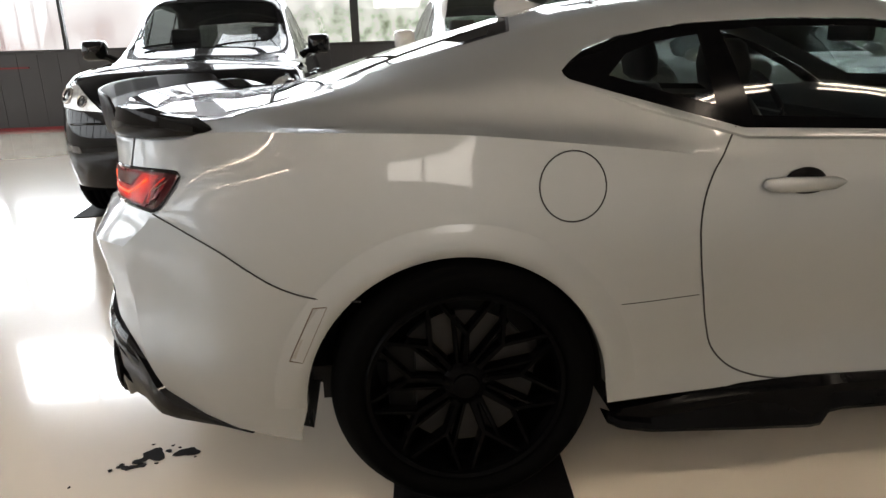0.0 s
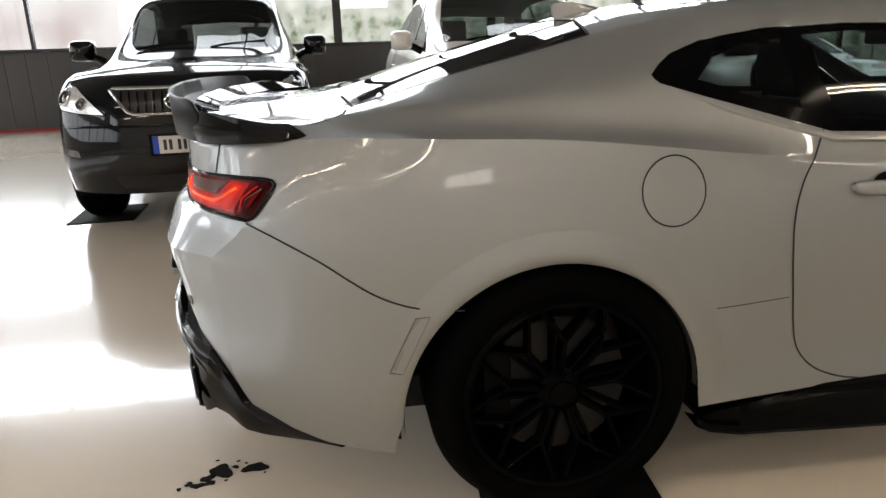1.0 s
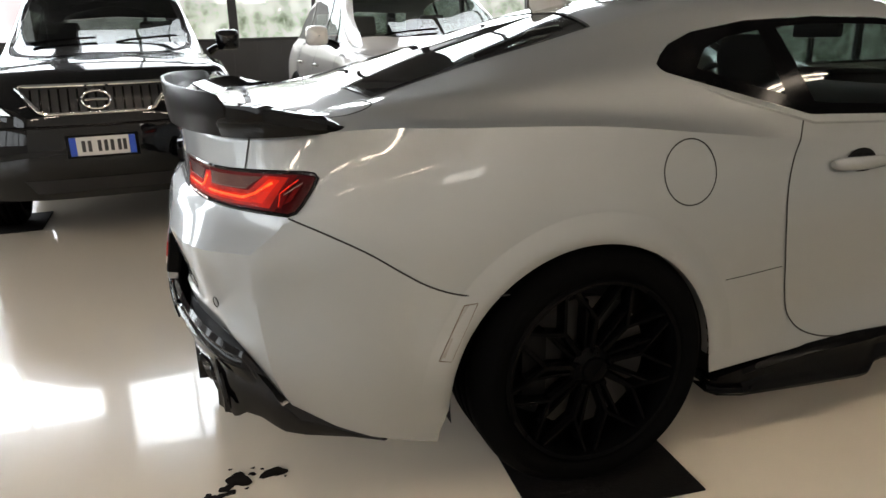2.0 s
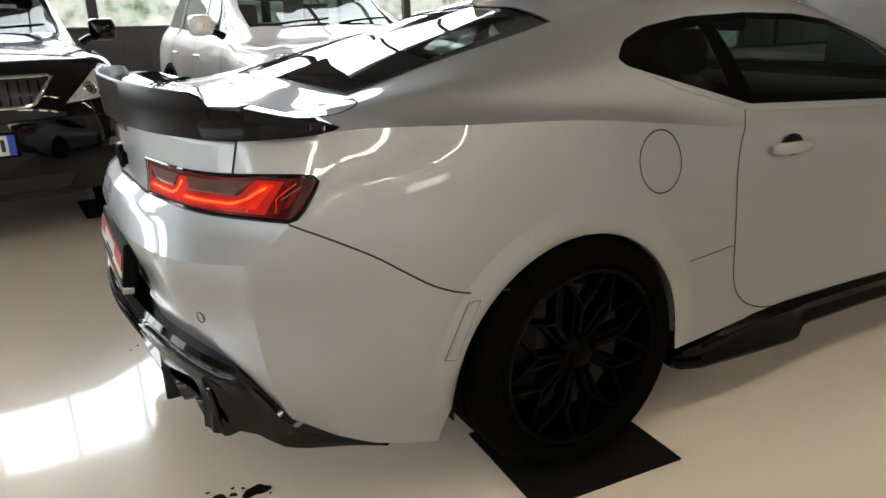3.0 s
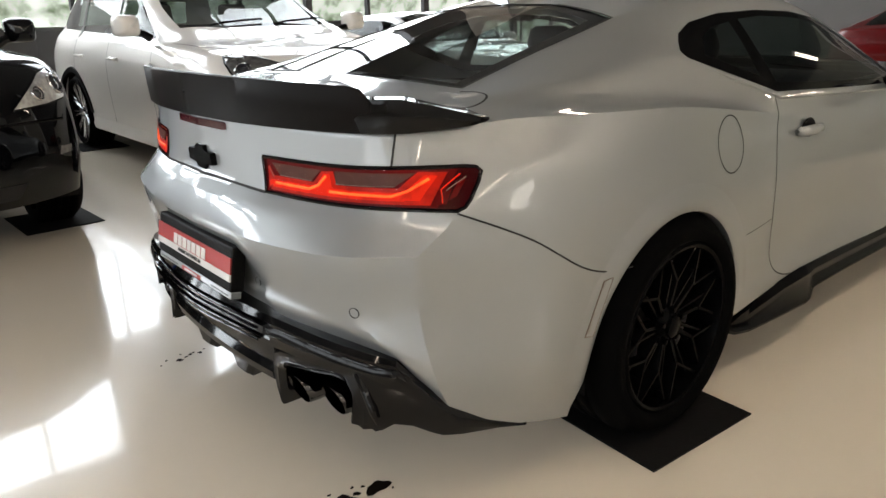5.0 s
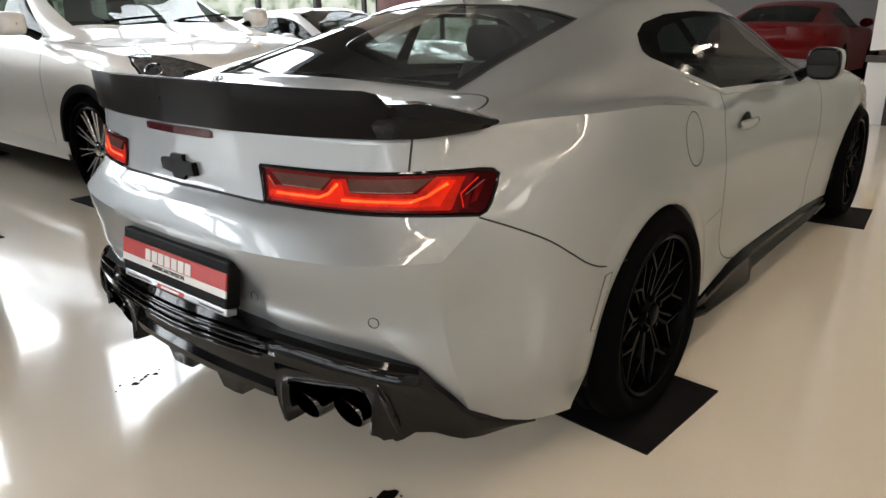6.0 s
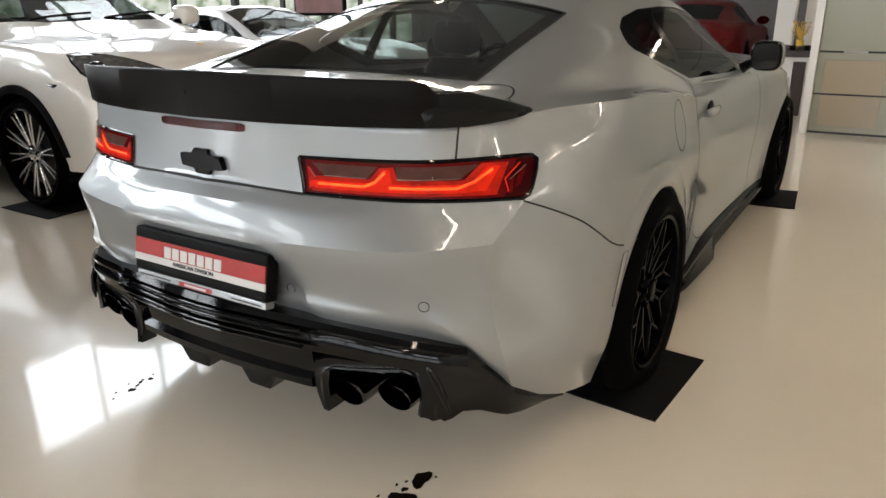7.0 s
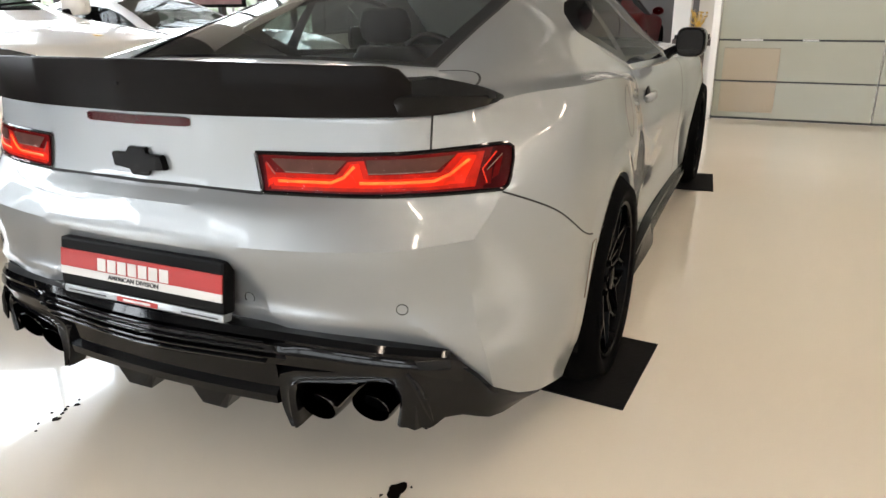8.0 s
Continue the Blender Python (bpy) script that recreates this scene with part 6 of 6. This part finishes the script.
def dark_suv_front(car, bvh, size):
    sx, sy, sz = size
    front_patch(car, bvh, "grille", (.31 * sy, .82 * sz), (.45 * sy, .965 * sz), M_MESHBLACK, .003, "black barred grille in a chrome surround")
    for u in np.linspace(-.40, .40, 17):
        bm = bmesh.new()
        line = []
        for b in np.linspace(.827, .958, 5):
            if abs(u) < .31 + .14 * (b - .82) / .15:
                h, n = on_surface(bvh, -max(abs(u), .001), b * sz, "x", 1)
                line.append((h.x + .008, u, h.z))
        if len(line) > 1:
            tube(bm, line, .006, 6)
            part("grille_bar", bm, M_GLOSS, car)
    ring = [(-.0001, .818), (-.30, .818), (-.34, .833), (-.455, .965), (-.43, .975), (-.0001, .975)]
    front_bar(car, bvh, "grille_surround", [(a * sy, b * sz) for a, b in ring], .011, M_CHROME, .008, True, "chrome grille surround")
    h, n = on_surface(bvh, -.001, .895 * sz, "x", 1)
    bm = bmesh.new()
    tube(bm, [(h.x + .024, .078 * math.cos(a), h.z + .052 * math.sin(a)) for a in np.linspace(0, 2 * math.pi, 33)], .007, 8, cap=False)
    tube(bm, [(h.x + .022, .062, h.z), (h.x + .024, 0, h.z + .004), (h.x + .022, -.062, h.z)], .008, 6)
    part("badge", bm, M_CHROME, car, "oval chrome badge")
    # front plate: white field, blue ends, bars in place of characters
    h, n = on_surface(bvh, -.001, .625 * sz, "x", 1)
    x = h.x + .012
    bm = bmesh.new()
    box(bm, (x - .006, 0, .625 * sz), (.014, .40, .135), .004)
    pl = part("number_plate", bm, M_PLASTIC, car, "white number plate with blue ends")
    bm = bmesh.new()
    box(bm, (x + .002, 0, .625 * sz), (.006, .36, .11), .002)
    part("plate_field", bm, M_PLATEW, pl, smooth=False)
    for y in (-.162, .162):
        bm = bmesh.new()
        box(bm, (x + .0035, y, .625 * sz), (.006, .036, .11), .001)
        part("plate_end", bm, M_PLATEB, pl, smooth=False)
    for y in (-.115, -.078, -.020, .018, .055, .098, .13):
        bm = bmesh.new()
        box(bm, (x + .006, y * .92, .625 * sz), (.002, .020, .066))
        part("plate_bar", bm, M_INK, pl, smooth=False)
    # lower intake, fog lamps, bumper crease
    front_patch(car, bvh, "lower_intake", (.44 * sy, .345 * sz), (.50 * sy, .43 * sz), M_MESHBLACK, .003)
    front_bar(car, bvh, "bumper_strip", [(-.0001, .745 * sz), (-.40 * sy, .745 * sz), (-.62 * sy, .742 * sz), (-.79 * sy, .735 * sz)], .008, M_GLOSS, .002, True)
    for side in (-1, 1):
        poly = [(-.72, .545), (-.81, .55), (-.815, .59), (-.735, .592)]
        lens = lens_on(bvh, [(a * sy, b * sz) for a, b in poly], "x", 1, .005, side > 0)
        part("fog_lamp", lens, M_LENSDARK, car, "small oblong fog lamp", sharp=60)


def white_suv_front(car, bvh, size):
    sx, sy, sz = size
    front_patch(car, bvh, "upper_intake", (.40 * sy, .625 * sz), (.44 * sy, .70 * sz), M_MESHBLACK, .003)
    front_patch(car, bvh, "lower_intake", (.36 * sy, .36 * sz), (.42 * sy, .50 * sz), M_MESHBLACK, .003)
    for b in (.625, .65, .675):
        front_bar(car, bvh, "intake_bar", [(-.0001, b * sz), (-.41 * sy, b * sz)], .008, M_PLASTIC, .008, True)
    for side in (-1, 1):
        # side intake with running lamp strip
        bm = bmesh.new()
        poly = [(-.50, .52), (-.76, .54), (-.78, .62), (-.70, .655), (-.50, .66)]
        lens = lens_on(bvh, [(a * sy, b * sz) for a, b in poly], "x", 1, .004, side > 0)
        bm.free()
        iv = part("side_intake", lens, M_MESHBLACK, car, "black side intake with a lamp strip", sharp=60)
        bm = bmesh.new()
        line = []
        for a, b in dense([(-.53 * sy, .625 * sz), (-.72 * sy, .61 * sz)], .03):
            h, n = on_surface(bvh, a, b, "x", 1)
            line.append((h.x + .012, side * -h.y, h.z))
        tube(bm, line, .014, 8)
        part("running_lamp", bm, M_CLEAR, iv)
        # side indicator ahead of the wheel opening
        h, n = on_surface(bvh, .40 * sx, .835 * sz, "y", -1)
        if h:
            bm = bmesh.new()
            tube(bm, [(h.x - .07, side * (-h.y + .002), h.z), (h.x, side * (-h.y + .006), h.z - .01), (h.x + .05, side * (-h.y - .03), h.z)], [.005, .011, .004], 8)
            part("side_indicator", bm, M_GLOSS, car)
    h, n = on_surface(bvh, .60 * sx, -.001, "z", 1)
    bm = bmesh.new()
    box(bm, (h.x, 0, h.z + .002), (.05, .038, .006), .004)
    part("badge", bm, M_GOLD, car, "small gold shield badge")


LAMP_DARK = [(-.50, .815), (-.70, .825), (-.84, .845), (-.865, .875), (-.855, .92), (-.825, .97), (-.785, 1.005), (-.71, .985), (-.61, .905)]
LAMP_WHITE = [(-.41, .862), (-.52, .825), (-.64, .810), (-.74, .822), (-.795, .852), (-.818, .90), (-.810, .955), (-.780, .998), (-.72, 1.008), (-.62, .988), (-.52, .94), (-.43, .893)]


def heading(x, y, angle):
    return pose(x, y, 0, 0, 0, angle)


suv("black_suv", "black SUV with chrome-framed grille and clear headlamps", M_BLACKCAR, heading(-1.475, 3.12, -87.6), (.95, .92, .99), M_CLEARG, LAMP_DARK, dark_suv_front, "twin", M_ALLOY, .365, 7, .27, .09)
suv("white_suv", "cream white SUV with dark twin-spoke wheels", M_WHITE, heading(1.22, 3.20, -89.6), (1.045, 1.05, 1.0), M_CLEARG, LAMP_WHITE, white_suv_front, "twin", M_ALLOY, .362, 10, .300, .03)


def plain_coupe(name, label, paint, m, size, glass_mat):
    """A low two-door car parked further back."""
    from mathutils.bvhtree import BVHTree
    car = thing(name, label, "car", "cars in the showroom")
    net = (np.array([R0, R2, R3, R5, R6, R7, U1, U2, U3, U4, U5]) - np.array((1.4, 0, 0))) * np.array(size)
    fold = [(5, .6)]
    bm = car_shell(net, fold, .06, .04)
    whole = BVHTree.FromBMesh(bm)
    sx, sy, sz = size
    X = lambda poly, a=True: [((x - 1.4) * sx, z * (sz if a else sy)) for x, z in poly]
    axles = [(HUB - 1.4) * sx, (HUB + WB - 1.4) * sx]
    low = lambda c, n: c.y < -0.6 and c.z < 0.9
    for cx in axles:
        ring = arch_ring(cx, .345, .38, 24)
        cut(bm, ring, "y", low)
        gone = pick(bm, ring, "y", low) + [f for f in bm.faces if abs(f.calc_center_median().x - cx) < .37 and f.calc_center_median().z < .345 and f.calc_center_median().y < -0.6]
        bmesh.ops.delete(bm, geom=list(set(gone)), context="FACES")
    up = lambda c, n: c.y < -0.4 and c.z > 0.85
    top = lambda c, n: c.z > 0.9
    dl, bl, ws = X(DLO), X(BACKLITE, False), X(WINDSCREEN, False)
    cut(bm, dl, "y", up)
    cut(bm, bl, "z", top)
    cut(bm, ws, "z", top)
    bm.normal_update()
    gs, gb, gw = take_all(bm, dl, "y", up), take_all(bm, bl, "z", top), take_all(bm, ws, "z", top)
    part("body", mirrored(bm), paint, car, sharp=50)
    for nm, g in (("rear_window", gb), ("windscreen", gw)):
        part(nm, shifted(mirrored(g), -.003), glass_mat, car, sharp=60).visible_shadow = False
    for side in (-1, 1):
        g = gs.copy()
        g = g if side < 0 else mirrored(g, both=False)
        part("side_window", shifted(g, -.003), M_TINT, car, sharp=60).visible_shadow = False
        for cx in axles:
            wheel(car, "wheel", (cx, side * .81 * sy, .351), side, .346, .26, .25, "twin", M_RIM, 8)
            b2 = bmesh.new()
            arc = [(cx + .38 * math.cos(radians(a)), .345 + .38 * math.sin(radians(a))) for a in range(-20, 201, 8)]
            grid(b2, [[(x, side * .92 * sy, z) for x, z in arc], [(x, side * .5, z) for x, z in arc]])
            part("wheel_liner", b2, M_PLASTIC, car)
        poly = [(-.48, .62), (-.74, .62), (-.76, .68), (-.66, .70), (-.50, .665)]
        part("headlamp", lens_on(whole, [(a * sy, b * sz) for a, b in poly], "x", 1, .004, side > 0), M_CLEAR, car, "clear slim headlamp", sharp=60)
        poly = [(y, z) for y, z in LAMP]
        part("tail_lamp", lens_on(whole, [(a * sy * .97, b * sz) for a, b in poly], "x", -1, .004, side > 0), M_REDLENS, car, "red tail lamp", sharp=60)
        b2 = bmesh.new()
        rows = []
        for x, w, h in ((1.70, .09, .062), (1.73, .10, .07), (1.79, .095, .066), (1.85, .05, .04), (1.87, .008, .008)):
            rows.append([((x - 1.4) * sx, side * (.95 * sy + w * math.cos(a)), 1.0 * sz + h * math.sin(a)) for a in np.linspace(0, 2 * math.pi, 21)])
        grid(b2, rows, flip=side < 0)
        part("door_mirror", b2, paint, car)
    gs.free()
    b2 = bmesh.new()
    box(b2, (0, 0, .25), (4.0 * sx, 1.05, .12), .02)
    part("underbody", b2, M_PLASTIC, car, smooth=False)
    front_patch(car, whole, "lower_intake", (.40 * sy, .26 * sz), (.48 * sy, .44 * sz), M_MESHBLACK, .003)
    cabin(car, -.45 * sx, .36, 1.0 * sz)
    car.matrix_world = m
    return car


plain_coupe("white_sports_car", "low white sports car with dark glass", M_PEARL, heading(4.15, 5.0, -92), (.97, 1.0, .96), M_TINT)
plain_coupe("red_coupe", "red coupe parked beyond the silver car", M_RED, heading(10.6, 1.36, 3), (1.0, .92, .955), M_TINT)


# ---------------------------------------------------------------- loose things
def oil_spots(cx, cy, label, blobs, seed):
    rnd = random.Random(seed)
    ob = thing("oil_spots", label, "oil spot", "oil spots on the floor")
    for dx, dy, r in blobs:
        bm = bmesh.new()
        n = 18
        ph = [rnd.uniform(0, 6.28) for _ in range(3)]
        pts = []
        for i in range(n):
            a = 2 * math.pi * i / n
            k = r * (1 + .22 * math.sin(2 * a + ph[0]) + .16 * math.sin(3 * a + ph[1]) + .10 * math.sin(5 * a + ph[2]))
            pts.append((cx + dx + k * math.cos(a) * 1.25, cy + dy + k * math.sin(a)))
        prism(bm, pts, .0004, .0022, "z")
        part("drop", bm, M_OIL, ob, smooth=False)
    return ob


oil_spots(-.786, -.565, "dark oil drops on the beige floor", [(0, 0, .026), (-.10, .0, .030), (-.135, -.03, .016), (-.16, -.062, .014), (-.185, -.05, .010), (-.125, -.055, .012), (-.06, .015, .008), (-.055, .045, .004), (-.12, .06, .004), (-.03, .03, .004), (-.21, -.07, .006), (-.30, -.14, .004), (.03, -.03, .003), (-.08, -.05, .004)], 3)
oil_spots(-.90, .575, "small dark oil drops on the beige floor", [(0, 0, .010), (.05, .02, .006), (-.04, .03, .004), (.085, .01, .007), (.02, .045, .003), (-.07, .0, .003), (.11, .03, .003), (.03, .01, .005), (.065, .028, .004)], 5)


def reception():
    ob = thing("reception_desk", "white reception desk with a thick dark top", "desk")
    for nm, c, d, m in (("front", (7.2, -.60, .325), (.56, .66, .65), M_WALLWHITE), ("desk_top", (7.2, -.60, .685), (.62, .70, .07), M_WOOD), ("end_panel", (6.912, -.56, .30), (.014, .13, .60), M_WOOD)):
        bm = bmesh.new()
        box(bm, c, d, .008)
        part(nm, bm, m, ob, smooth=False)
    rnd = random.Random(4)
    for k in range(5):
        bm = bmesh.new()
        box(bm, (6.98 + .03 * rnd.random(), -.31 - .075 * k, .742), (.11, .055 + .02 * rnd.random(), .044 + .03 * rnd.random()), .008, Matrix.Rotation(rnd.uniform(-.5, .5), 4, "Z"))
        tagged(part("desk_box", bm, M_WOOD if k % 2 else M_SATIN, smooth=False), "small dark box on the reception desk", "box", "boxes on the desk")
    fl = thing("gold_bouquet", "gold foil bouquet in a low vase on the desk", "decoration")
    bm = bmesh.new()
    lathe(bm, [(.001, .722), (.034, .722), (.045, .75), (.038, .80), (.046, .83), (.040, .83), (.034, .80)], 20, "z", (7.02, -.52, 0))
    part("vase", bm, M_GOLD, fl)
    for k in range(34):
        bm = bmesh.new()
        a, r, z = rnd.uniform(0, 6.28), rnd.uniform(.01, .105), rnd.uniform(.84, 1.03)
        p = Vector((7.02 + r * math.cos(a), -.52 + r * math.sin(a), z))
        tube(bm, [(7.02, -.52, .80), tuple(Vector((7.02, -.52, .84)).lerp(p, .6)), tuple(p)], .0025, 5)
        for j in range(5):
            b = rnd.uniform(0, 6.28)
            w = Vector((math.cos(b), math.sin(b), rnd.uniform(-.3, .8))).normalized() * rnd.uniform(.028, .045)
            u = w.cross(Vector((0, 0, 1))).normalized() * .011
            bm.faces.new([bm.verts.new(v) for v in (p, p + w * .5 + u, p + w, p + w * .5 - u)])
        part("flower", bm, M_GOLD, fl, smooth=False)


reception()
slab("column", (7.75, -.345, 0), (7.96, -.135, H), M_WALLWHITE, "square white column", "column")
slab("wall_pale", (8.7, -3.0, 0), (8.8, -.36, 2.9), M_WALLBEIGE, "plain pale wall behind the desk", "wall")


def wall_screen():
    ob = thing("wall_screen", "dark framed screen on a slim stand", "screen")
    bm = bmesh.new()
    box(bm, (7.6, 7.1, 1.45), (.06, 1.15, .68), .012)
    part("frame", bm, M_SATIN, ob, smooth=False)
    bm = bmesh.new()
    box(bm, (7.568, 7.1, 1.45), (.006, 1.05, .58))
    part("display", bm, mat("display", (.14, .07, .07), .15, 0, .5, .3, 3), ob, smooth=False)
    for dy in (-.3, .3):
        bm = bmesh.new()
        tube(bm, [(7.62, 7.1 + dy, 1.2), (7.62, 7.1 + dy, 0)], .02, 8)
        part("stand_leg", bm, M_STEEL, ob)
    ob.matrix_world = pose(0, 0, 0)


wall_screen()
# red line along the foot of the window wall and on the entrance door
slab("baseboard", (X0, 9.24, 0), (-4.6, 9.262, .045), M_REDTRIM, "red baseboard along the dark wall", "baseboard")
slab("trim", (-9.0, 9.24, .94), (-5.4, 9.262, .965), M_REDTRIM, "red strip across the dark wall", "trim")
